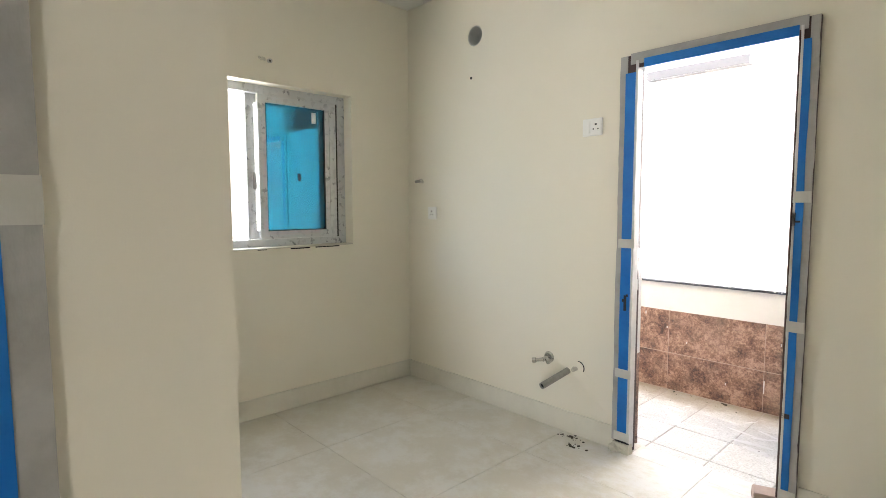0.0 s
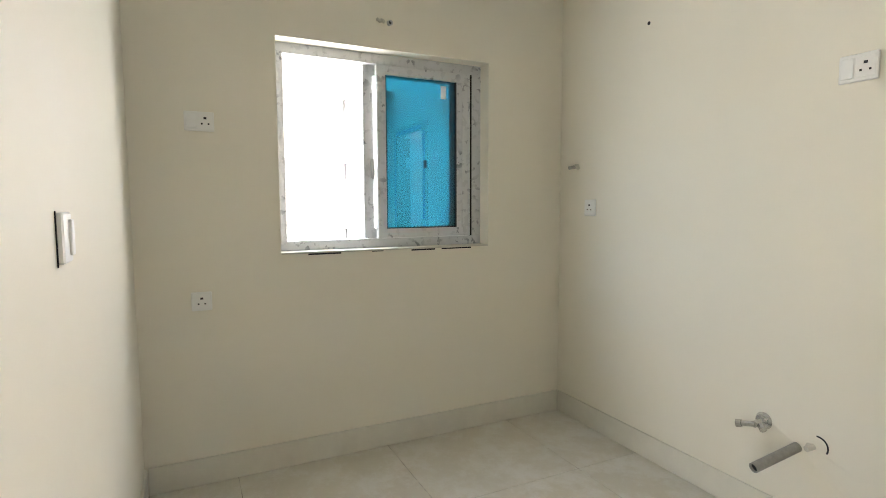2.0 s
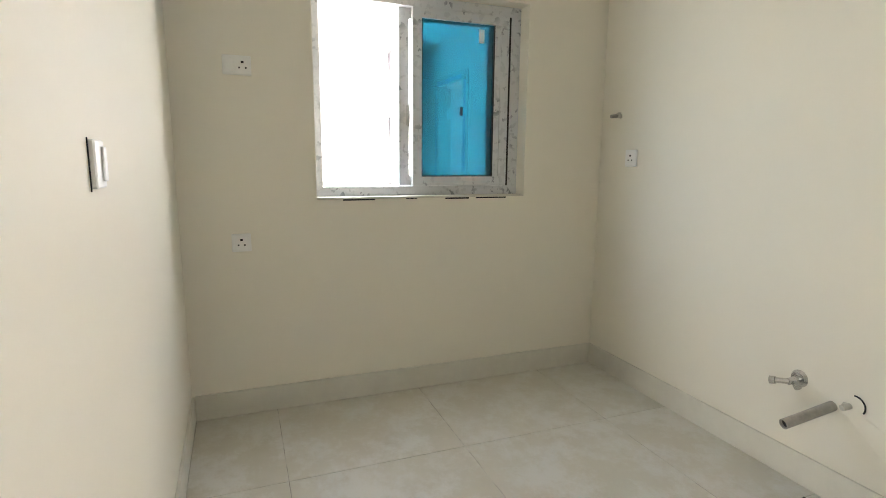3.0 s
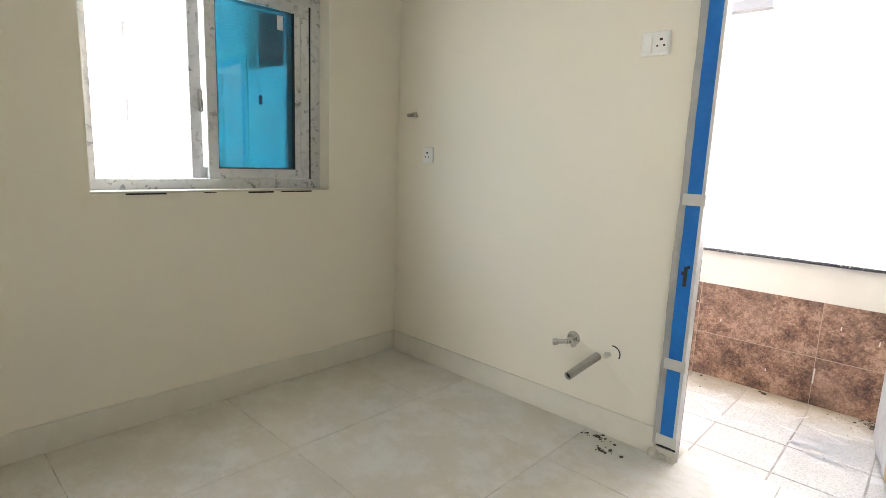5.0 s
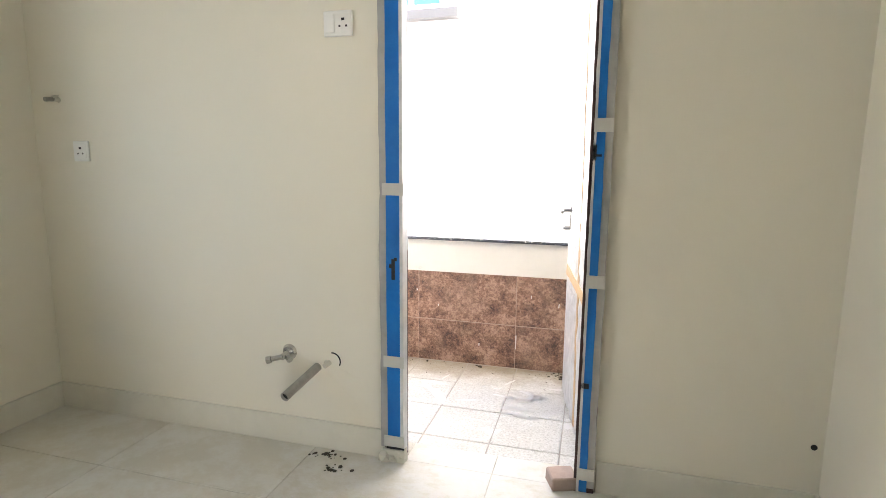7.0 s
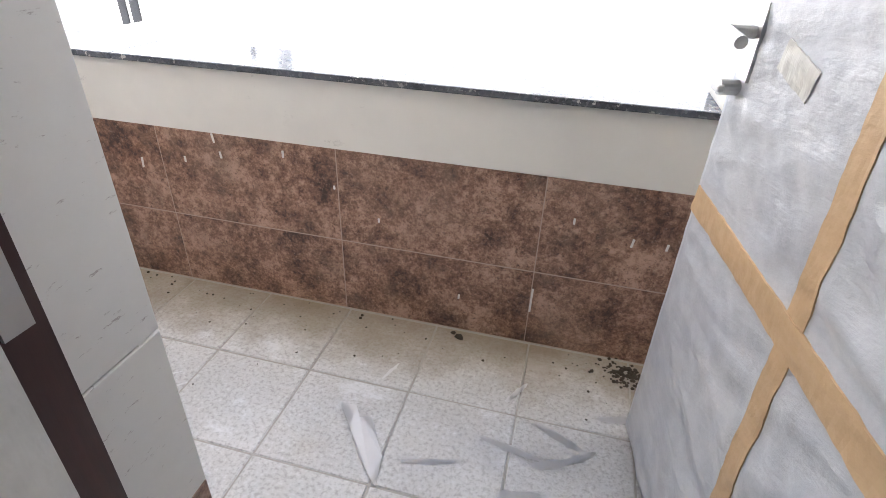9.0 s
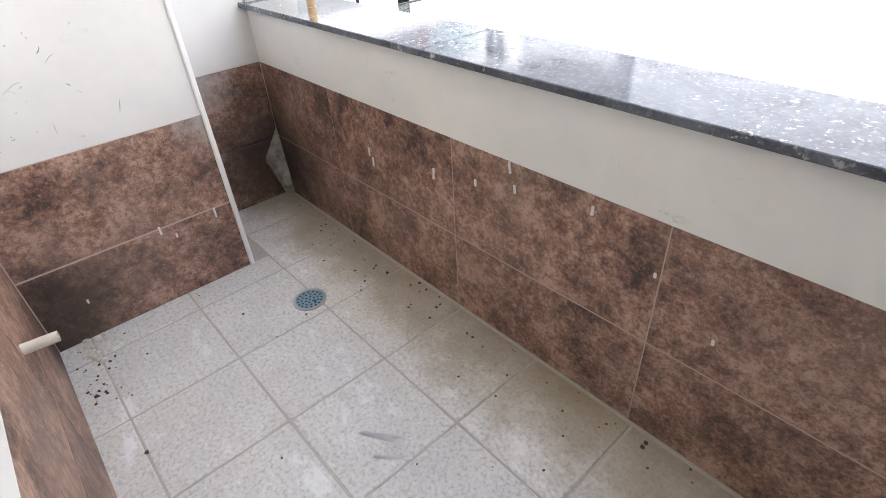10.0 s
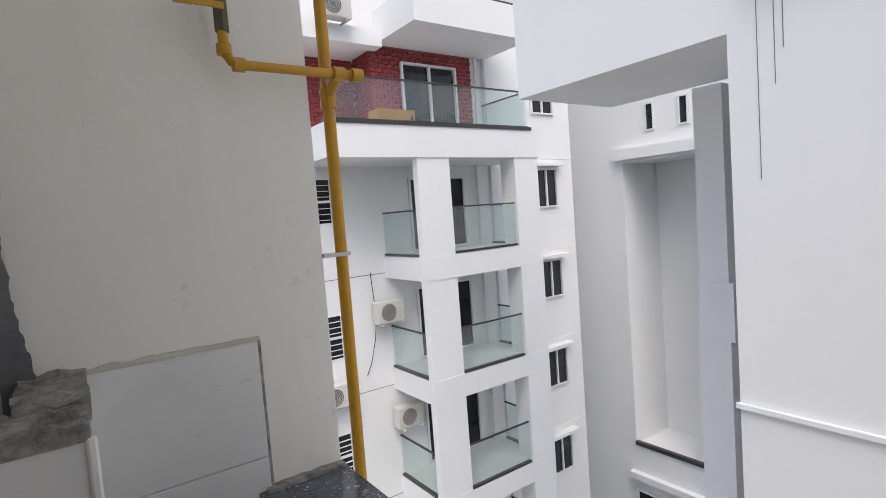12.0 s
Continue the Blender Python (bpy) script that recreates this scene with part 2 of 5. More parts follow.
def b_granite(n):
    grain = n.cells(170).outputs["Color"]
    bw = n.node("ShaderNodeRGBToBW")
    n.link(grain, bw.inputs[0])
    c = n.ramp(bw.outputs[0], (0.30, (0.012, 0.014, 0.018)), (0.7, (0.040, 0.045, 0.055)), (0.95, (0.15, 0.16, 0.18)))
    # dust, tinted pale blue-grey so it also carries the sky's reflection as colour
    dust = n.ramp(n.noise(6, 8, 0.75), (0.36, 0.14), (0.68, 0.55))
    c = n.mix(dust, c, (0.25, 0.275, 0.31))
    spl = n.ramp(n.noise(26, 5, 0.66), (0.625, 0.0), (0.66, 0.75))
    spl2 = n.ramp(n.noise(85, 3, 0.5), (0.65, 0.0), (0.675, 0.75))
    zone = n.ramp(n.noise(2.2, 3), (0.42, 0.12), (0.6, 1.0))
    white = n.math("MULTIPLY", n.math("MAXIMUM", spl, spl2), zone)
    c = n.mix(white, c, (0.66, 0.66, 0.64))
    rough = n.mix(n.math("MAXIMUM", white, n.math("MULTIPLY", dust, 0.6)), (0.05, 0.05, 0.05), (0.26, 0.26, 0.26))
    n.set(c, rough, **{"Specular IOR Level": 0.22})


GRANITE = material("splashed_black_granite", b_granite)


def b_anti_skid(n):
    r = n.rand()
    c = n.mix(n.ramp(n.noise(5, 8, 0.7, None, r), (0.35, 0.0), (0.7, 1.0)), (0.55, 0.535, 0.50), (0.64, 0.63, 0.60))
    pit = n.noise(95, 5, 0.7)
    c = n.mix(n.ramp(pit, (0.38, 0.6), (0.50, 0.0)), c, (0.32, 0.305, 0.275))
    c = n.mix(n.ramp(pit, (0.56, 0.0), (0.66, 0.6)), c, (0.73, 0.725, 0.71))
    lime = n.ramp(n.noise(3.4, 10, 0.78, n.stretched(1.0, 1.8, 1.0)), (0.56, 0.0), (0.63, 0.75))
    c = n.mix(lime, c, (0.76, 0.76, 0.75))
    # brown silt washed up against the parapet, and in patches elsewhere
    split = n.node("ShaderNodeSeparateXYZ")
    n.link(n.pos, split.inputs[0])
    wander = n.math("ADD", split.outputs[1], n.math("MULTIPLY", n.noise(5.5, 9, 0.72), 0.55))
    silt = n.ramp(n.math("SUBTRACT", wander, 0.75), (0.44, 0.0), (0.56, 0.55), (0.75, 0.9))
    c = n.mix(silt, c, (0.27, 0.215, 0.14))
    mud = n.ramp(n.noise(2.6, 8, 0.75), (0.58, 0.0), (0.74, 0.4))
    c = n.mix(mud, c, (0.30, 0.265, 0.21))
    grit = n.ramp(n.noise(75, 4, 0.8), (0.73, 0.0), (0.75, 0.85))
    c = n.mix(grit, c, (0.08, 0.07, 0.06))
    n.set(c, n.ramp(n.noise(9, 5), (0.3, 0.30), (0.7, 0.62)), 0.0, n.bump(pit, 0.5, 0.0025))


YARD_TILE = material("anti_skid_balcony_tile", b_anti_skid)


def b_mud(n):
    c = n.mix(n.noise(22, 7, 0.75), (0.29, 0.265, 0.22), (0.55, 0.53, 0.48))
    n.set(c, 0.9, 0.0, n.bump(n.noise(120, 4), 0.5, 0.003))


MUD = material("muddy_joint", b_mud)


def b_cement(n):
    c = n.mix(n.ramp(n.noise(12, 8, 0.75), (0.38, 0.0), (0.62, 1.0)), (0.15, 0.138, 0.115), (0.50, 0.475, 0.42))
    n.set(c, 0.95, 0.0, n.bump(n.noise(40, 8, 0.75), 0.9, 0.012))


CEMENT = material("rough_cement", b_cement)


# bare plaster; also colours the neighbour block's slot as shade
def b_dark_cement_and_shade(n):
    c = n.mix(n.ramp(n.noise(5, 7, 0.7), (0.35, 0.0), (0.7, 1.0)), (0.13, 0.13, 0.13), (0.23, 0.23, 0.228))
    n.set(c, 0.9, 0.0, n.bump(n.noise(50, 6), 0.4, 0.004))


DARK_CEMENT_AND_SHADE = material("dark_bare_plaster_and_shade", b_dark_cement_and_shade)


def m_film(color, dirt, rough):
    def build(n):
        w = n.noise(9, 6, 0.65)
        c = n.mix(n.ramp(w, (0.4, 0.0), (0.75, 0.8)), color, dirt)
        n.set(c, rough, 0.0, n.bump(n.noise(14, 5, 0.6, n.stretched(1, 1, 0.3)), 0.6, 0.006))
    return build


BLUE_TAPE = material("blue_protective_tape", m_film((0.003, 0.145, 0.53), (0.02, 0.22, 0.62), 0.32))
GREY_FILM = material("grey_plastic_film", m_film((0.42, 0.41, 0.39), (0.28, 0.27, 0.24), 0.45))
CLEAR_TAPE = material("yellowed_packing_tape", m_film((0.60, 0.59, 0.54), (0.50, 0.49, 0.43), 0.35))
EDGE_FILM = material("torn_white_film", m_film((0.66, 0.65, 0.64), (0.45, 0.44, 0.42), 0.4))


def b_plastic(n):
    fold = n.noise(5, 7, 0.6, n.stretched(1.0, 1.0, 2.2))
    c = n.mix(n.ramp(fold, (0.35, 0.0), (0.7, 1.0)), (0.49, 0.505, 0.53), (0.59, 0.60, 0.615))
    c = n.mix(n.ramp(n.noise(3.5, 8, 0.8), (0.62, 0.0), (0.70, 0.4)), c, (0.52, 0.47, 0.38))
    n.set(c, 0.28, 0.0, n.bump(n.noise(8, 4, 0.5, n.stretched(1, 0.6, 2.0)), 0.3, 0.02, n.bump(n.noise(34, 5, 0.6, n.stretched(1, 0.7, 1.9)), 0.4, 0.006)))


PLASTIC = material("white_plastic_sheet", b_plastic)


def b_masking(n):
    c = n.mix(n.noise(30, 6, 0.7, n.stretched(1, 1, 3)), (0.50, 0.33, 0.17), (0.62, 0.44, 0.26))
    n.set(c, 0.5, 0.0, n.bump(n.noise(25, 4, 0.6, n.stretched(1, 1, 3)), 0.4, 0.003))


MASKING = material("tan_masking_tape", b_masking)


def b_dark_wood(n):
    g = n.noise(18, 6, 0.65, n.stretched(4, 4, 0.25))
    n.set(n.mix(g, (0.022, 0.010, 0.010), (0.065, 0.028, 0.024)), 0.4, 0.0, n.bump(g, 0.2, 0.002))


DARK_WOOD = material("dark_stained_wood", b_dark_wood)


def b_upvc(n):
    c = n.mix(n.noise(6, 5), (0.64, 0.645, 0.65), (0.55, 0.555, 0.56))
    # rows of unreadable grey print on the protective film
    rows = n.cells(42, n.stretched(1.0, 0.30, 0.30)).outputs["Distance"]
    dash = n.ramp(n.noise(90, 2, 0.5, n.stretched(1.0, 0.34, 0.34)), (0.55, 0.0), (0.60, 0.85))
    c = n.mix(n.math("MULTIPLY", dash, n.ramp(rows, (0.2, 1.0), (0.5, 0.2))), c, (0.20, 0.21, 0.22))
    n.set(c, 0.4)


UPVC = material("printed_film_on_upvc", b_upvc)


def plain(name, color, rough, metal=0.0, vary=0.12, scale=20.0, bumpy=0.1):
    def build(n):
        g = n.noise(scale, 6, 0.7)
        n.set(n.mix(g, color, tuple(v * (1 - vary) for v in color)), rough, metal, n.bump(g, bumpy, 0.002))
    return material(name, build)


PINK_GROUT = plain("pale_pinkish_grout", (0.56, 0.44, 0.37), 0.9, 0.0, 0.3, 60, 0.3)
SCUFF = plain("grey_scuff", (0.27, 0.265, 0.25), 0.7, 0.0, 0.5, 60)
DARK_GAP = plain("black_gap", (0.012, 0.012, 0.013), 0.7)
STEEL = plain("brushed_steel", (0.50, 0.50, 0.49), 0.32, 1.0)
CHROME = plain("dull_chrome", (0.70, 0.69, 0.66), 0.26, 1.0, 0.4, 60)
PVC = plain("grey_pvc_pipe", (0.42, 0.40, 0.345), 0.5, 0.0, 0.5, 45)
PVC_WHITE = plain("dirty_white_pvc_pipe", (0.62, 0.62, 0.60), 0.45, 0.0, 0.45, 24)
SOCKET = plain("white_switch_plastic", (0.85, 0.84, 0.80), 0.35, 0.0, 0.05)
PLASTER = plain("patching_plaster", (0.66, 0.625, 0.53), 0.85, 0.0, 0.3, 18, 0.5)
BRICK_BIT = plain("pinkish_broken_tile", (0.50, 0.38, 0.32), 0.85, 0.0, 0.35, 40, 0.5)
PAPER = plain("white_paper_scrap", (0.75, 0.74, 0.72), 0.6, 0.0, 0.15, 12)
GRIT = plain("dark_grit", (0.09, 0.075, 0.055), 0.95, 0.0, 0.6, 60, 0.6)
GAS_PIPE = plain("yellow_pipe_paint", (0.66, 0.34, 0.010), 0.38, 0.0, 0.4, 35, 0.3)
GAS_BARE = plain("worn_pipe_fitting", (0.16, 0.13, 0.09), 0.6, 0.3, 0.5, 50, 0.5)
SEALANT = plain("silver_sealant", (0.50, 0.51, 0.52), 0.5, 0.2, 0.3, 70, 0.4)
BLUE_STRAINER = plain("wet_drain_cover", (0.30, 0.46, 0.58), 0.3, 0.6, 0.5, 90)
CABLE = plain("black_marker", (0.02, 0.02, 0.03), 0.5)


def m_glass(tint, rough, opacity):
    """Thin glass: lets light pass, coloured, and mirrors at a slant."""
    def build(n):
        clear = n.node("ShaderNodeBsdfTransparent")
        clear.inputs[0].default_value = (*tint, 1)
        gloss = n.node("ShaderNodeBsdfGlossy", Roughness=rough)
        haze = n.node("ShaderNodeBsdfDiffuse")
        haze.inputs[0].default_value = (*[min(1, v * 1.1) for v in tint], 1)
        facing = n.node("ShaderNodeLayerWeight", Blend=0.5)
        fres = n.ramp(facing.outputs["Facing"], (0.0, 0.04), (0.55, 0.07), (0.85, 0.30), (1.0, 0.85))
        m1 = n.node("ShaderNodeMixShader", Fac=opacity)
        m2 = n.node("ShaderNodeMixShader")
        n.link(clear.outputs[0], m1.inputs[1])
        n.link(haze.outputs[0], m1.inputs[2])
        n.link(fres, m2.inputs[0])
        n.link(m1.outputs[0], m2.inputs[1])
        n.link(gloss.outputs[0], m2.inputs[2])
        n.link(m2.outputs[0], n.out.inputs[0])
    return build


BLUE_GLASS = material("blue_filmed_glass", m_glass((0.06, 0.225, 0.285), 0.02, 0.20))
RAIL_GLASS = material("greenish_rail_glass", m_glass((0.92, 0.965, 0.957), 0.02, 0.03))
DARK_GLASS = plain("dark_window_glass", (0.014, 0.016, 0.020), 0.06, 0.0, 0.2, 3, 0.0)
TEAL_GLASS = plain("teal_window_glass", (0.022, 0.085, 0.098), 0.1, 0.0, 0.2, 3, 0.0)
PINK_PANEL = plain("faded_pink_panel", (0.10, 0.065, 0.062), 0.5)
WIN_FRAME = plain("white_window_frame", (0.80, 0.80, 0.80), 0.45)
DARK_TRIM = plain("dark_stone_trim_and_shade", (0.05, 0.047, 0.045), 0.4, 0.0, 0.3, 30)
RED_BRICK = plain("red_painted_brick", (0.30, 0.035, 0.040), 0.7, 0.0, 0.35, 9, 0.4)
MORTAR = plain("pale_mortar", (0.52, 0.40, 0.38), 0.9, 0.0, 0.3, 30)
CARDBOARD = plain("brown_cardboard", (0.50, 0.24, 0.055), 0.75, 0.0, 0.15, 12)
AC_SHELL = plain("cream_outdoor_unit_shell", (0.62, 0.61, 0.57), 0.5)
AC_DARK = plain("outdoor_unit_grille", (0.10, 0.10, 0.10), 0.5)
GROUND = plain("concrete_ground", (0.30, 0.29, 0.27), 0.95, 0.0, 0.4, 2, 0.4)

# ---- large structure: kitchen ----
H_CEIL = 2.71


def structure(name, bm, mat, label, category):
    return tagged(part(name, bm, mat), label, category, kind="structure")


def holed_square(bm, cx, cz, half, r, y0, y1, seg=32):
    """A square piece of a wall with a round hole right through it."""
    def pt(i, y, inner):
        a = 2 * math.pi * i / seg
        c, s = math.cos(a), math.sin(a)
        k = r if inner else half / max(abs(c), abs(s))
        return bm.verts.new((cx + k * c, y, cz + k * s))
    rows = [[pt(i, y, inner) for i in range(seg)] for y, inner in ((y0, False), (y0, True), (y1, True), (y1, False))]
    for k in range(3):
        for i in range(seg):
            j = (i + 1) % seg
            bm.faces.new((rows[k][i], rows[k][j], rows[k + 1][j], rows[k + 1][i]))


WY0, WY1, WZ0, WZ1 = -1.625, -0.500, 1.035, 2.030
structure("wall_west", boxes((-0.20, 0, -2.35, WY0, -0.03, H_CEIL), (-0.20, 0, WY1, 0.0, -0.03, H_CEIL), (-0.20, 0, WY0, WY1, -0.03, WZ0), (-0.20, 0, WY0, WY1, WZ1, H_CEIL)),
          CREAM, "cream painted kitchen wall with a window opening", "wall")

DX0, DX1, DZ1 = 1.735, 2.530, 2.000
HX, HZ, HR, HS = 0.676, 2.378, 0.064, 0.15
bm = boxes((-0.20, HX - HS, 0, 0.14, -0.03, H_CEIL), (HX + HS, DX0, 0, 0.14, -0.03, H_CEIL), (HX - HS, HX + HS, 0, 0.14, -0.03, HZ - HS), (HX - HS, HX + HS, 0, 0.14, HZ + HS, H_CEIL),
           (DX0, DX1, 0, 0.14, DZ1, H_CEIL), (DX1, 3.405, 0, 0.14, -0.03, H_CEIL))
holed_square(bm, HX, HZ, HS, HR, 0.0, 0.14)
bmesh.ops.recalc_face_normals(bm, faces=bm.faces)
structure("wall_north", bm, CREAM, "cream painted wall with a doorway to the balcony", "wall")



def out_of_square(bm):
    """Lets the partition's kitchen face run slightly out of square."""
    for v in bm.verts:
        if v.co.y > -2.30:
            v.co.y += -0.014 + 0.0098 * v.co.x
    return bm


structure("wall_south", out_of_square(boxes((-0.20, 2.25, -2.35, -2.213, -0.03, H_CEIL))), CREAM, "cream painted partition wall ending at the kitchen entrance", "wall")
structure("wall_passage", boxes((2.10, 2.25, -2.443, -2.35, -0.03, H_CEIL), (2.10, 2.25, -9.15, -3.31, -0.03, H_CEIL), (2.10, 2.25, -3.31, -2.443, 2.08, H_CEIL)),
          CREAM, "cream painted passage wall with a doorway", "wall")
structure("wall_east", boxes((3.255, 3.405, -2.30, 0.0, -0.03, H_CEIL)), CREAM, "plain cream painted kitchen side wall", "wall")
# unseen living room shell, given dark cement so that less light bounces
structure("wall_living_north", boxes((3.405, 11.15, -2.30, -2.15, -0.03, H_CEIL)), CEMENT, "unseen living room wall, dark cement to cut bounced light", "wall")
structure("wall_living_east", boxes((11.0, 11.15, -9.15, -2.30, -0.03, H_CEIL)), CEMENT, "unseen living room wall, dark cement to cut bounced light", "wall")
structure("wall_living_south", boxes((2.25, 6.4, -9.15, -9.0, -0.03, H_CEIL), (8.4, 11.0, -9.15, -9.0, -0.03, H_CEIL), (6.4, 8.4, -9.15, -9.0, 2.3, H_CEIL), (6.4, 8.4, -9.15, -9.0, -0.03, 0.1)),
          CEMENT, "unseen living room wall with a large opening, dark against bounced light", "wall")
structure("ceiling_living", boxes((2.11, 11.15, -9.15, -3.40, H_CEIL, H_CEIL + 0.15), (3.405, 11.15, -3.40, -2.15, H_CEIL, H_CEIL + 0.15)), CEMENT, "unseen living room ceiling, dark cement to cut bounced light", "ceiling")
structure("ceiling", boxes((-0.20, 3.405, -2.39, 0.14, H_CEIL, H_CEIL + 0.15), (2.11, 3.405, -3.40, -2.39, H_CEIL, H_CEIL + 0.15)),
          CEIL, "plain white painted ceiling", "ceiling")
floor = structure("floor", boxes((-0.20, 3.405, -2.39, 0.14, -0.14, -0.002), (2.11, 11.15, -9.15, -2.39, -0.14, -0.002), (3.405, 11.15, -2.39, -2.15, -0.14, -0.002)),
                  GROUT, "dusty off-white tiled kitchen floor", "floor")
baseboard = thing("baseboard", (0, 0, 0), "off-white tile skirting along the kitchen walls", "skirting", kind="structure")
SK = 0.122
for a in ((0, 0.012, -2.213, -0.0, 0, SK), (0.012, 1.717, -0.012, 0, 0, SK), (2.545, 3.243, -0.012, 0, 0, SK), (3.243, 3.255, -2.29, 0, 0, SK), (0.012, 2.19, -2.213, -2.201, 0, SK)):
    bm = one_box(*a, bevel=0.002)
    part("skirting_strip", out_of_square(bm) if a[3] < -2 else bm, SKIRT, baseboard)

# ---- large structure: balcony ----
ZB = -0.020
structure("balcony_floor", boxes((-0.39, 3.35, 0.14, 1.37, -0.18, ZB - 0.0025)), MUD, "grimy tiled balcony floor with dark grit", "floor")
balcony_floor = bpy.data.objects["balcony_floor"]
PX1 = 2.585
parapet = structure("parapet", boxes((-0.24, PX1, 1.1807, 1.37, -0.9, 0.748), (PX1, 3.35, 1.1807, 1.37, -0.9, 0.748)), PINK_GROUT, "low balcony parapet clad in brown and white tiles", "parapet")
structure("wall_balcony_west", boxes((-0.40, -0.252, 0.14, 1.392, -0.9, 3.4)), WALL_OUT, "weathered off-white painted balcony side wall", "wall")
# out of view; its full height keeps the sun out from the east
structure("wall_balcony_east", boxes((3.20, 3.35, 0.14, 1.1815, -0.03, 3.0)), WALL_OUT, "unseen off-white balcony end wall, full height to block eastern sun", "wall")
structure("wall_balcony_north_face", boxes((-0.20, 1.735, 0.14, 0.150, 1.10, H_CEIL), (2.530, 3.20, 0.14, 0.150, 1.10, H_CEIL), (1.735, 2.53, 0.14, 0.150, 2.02, H_CEIL)), WALL_OUT,
          "weathered off-white outer plaster above the tiles", "wall")
# unseen slab, added and sized to keep sky light off the balcony
structure("balcony_ceiling", boxes((-0.40, 3.405, 0.14, 1.40, 3.0, 3.12)), WALL_OUT, "unseen plain slab added over the balcony to shade it", "ceiling")
structure("wall_upper_front", boxes((-0.20, 3.405, -0.05, 0.14, H_CEIL + 0.15, 3.15)), WALL_OUT, "plain outer wall above the balcony door", "wall")
shaft = structure("shaft_half_wall", boxes((0.05, 0.1593, 0.15, 0.7993, -0.03, 1.15), (-0.252, 0.05, 0.70, 0.7993, -0.03, 1.15)), PINK_GROUT, "tiled half wall round a pipe shaft", "wall")
cladding = structure("wall_cladding_bed", boxes((0.148, 1.730, 0.14, 0.1685, -0.03, 1.10), (2.545, 3.20, 0.14, 0.1685, -0.03, 1.10)), PINK_GROUT, "tiled lower part of the balcony wall", "wall")

# ---- outdoors ----
structure("ground", boxes((-400, 400, -400, 400, -15.2, -15.0)), GROUND, "pale concrete ground far below the balcony", "ground")


def pane_window(parent, face, a0, a1, z0, z1, plane, split=2, depth=0.07, sill=True, glass=None):
    """A framed window on a facade. face 'x': it looks along +x; 's': it looks along -y."""
    def put(name, p0, p1, q0, q1, d0, d1, mat, par):
        if face == "x":
            bm = one_box(plane + d0, plane + d1, p0, p1, q0, q1)
        else:
            bm = one_box(p0, p1, plane - d1, plane - d0, q0, q1)
        return part(name, bm, mat, par)
    w = put("window", a0, a1, z0, z1, -0.01, 0.004, glass or DARK_GLASS, parent)
    f = 0.055
    for b in ((a0, a0 + f, z0, z1), (a1 - f, a1, z0, z1), (a0 + f, a1 - f, z0, z0 + f), (a0 + f, a1 - f, z1 - f, z1)):
        put("window_frame", *b, 0.004, depth, WIN_FRAME, w)
    for k in range(1, split):
        c = a0 + (a1 - a0) * k / split
        put("mullion", c - f / 2, c + f / 2, z0 + f, z1 - f, 0.004, depth - 0.01, WIN_FRAME, w)
    if sill:
        put("window_hood", a0 - 0.12, a1 + 0.12, z1 + 0.06, z1 + 0.16, 0.0, 0.30, WHITE_EXT, w)
    return w


def glass_rail(parent, face, a0, a1, z0, z1, plane, trim=True):
    """A frameless glass balustrade with a dark handrail and shoe."""
    def put(name, p0, p1, q0, q1, d0, d1, mat, par):
        bm = one_box(plane + d0, plane + d1, p0, p1, q0, q1) if face == "x" else one_box(p0, p1, plane + d0, plane + d1, q0, q1)
        return part(name, bm, mat, par)
    g = put("rail_glass", a0, a1, z0 + 0.05, z1, -0.006, 0.006, RAIL_GLASS, parent)
    put("handrail", a0, a1, z1, z1 + 0.035, -0.025, 0.025, DARK_TRIM, g)
    put("rail_shoe", a0, a1, z0, z0 + 0.05, -0.05, 0.05, DARK_TRIM, g)
    return g


def outdoor_unit(at, face="x"):
    """A split air conditioner's outdoor unit on wall brackets, its fan towards +x."""
    x, y, z = at
    t = thing("air_conditioner_unit", (x, y, z), "cream outdoor air conditioner unit bracketed to a white wall", "air conditioner", "outdoor air conditioners")
    body = part("casing", one_box(x, x + 0.30, y - 0.40, y + 0.40, z, z + 0.56, bevel=0.02), AC_SHELL, t)
    bm = bmesh.new()
    ring(bm, (x + 0.30, y - 0.08, z + 0.28), (x + 0.315, y - 0.08, z + 0.28), 0.24, 0.215, 28)
    for r in (0.06, 0.10, 0.14, 0.18):
        ring(bm, (x + 0.302, y - 0.08, z + 0.28), (x + 0.312, y - 0.08, z + 0.28), r + 0.004, r - 0.004, 24)
    part("fan_guard", bm, AC_SHELL, body)
    bm = bmesh.new()
    tube(bm, (x + 0.296, y - 0.08, z + 0.28), (x + 0.303, y - 0.08, z + 0.28), 0.215, 28)
    part("fan_opening", bm, AC_DARK, body, "dark fan opening")
    for s in (-0.28, 0.28):
        part("bracket", boxes((x - 0.10, x + 0.42, y + s - 0.02, y + s + 0.02, z - 0.05, z)), AC_SHELL, t)
    return t


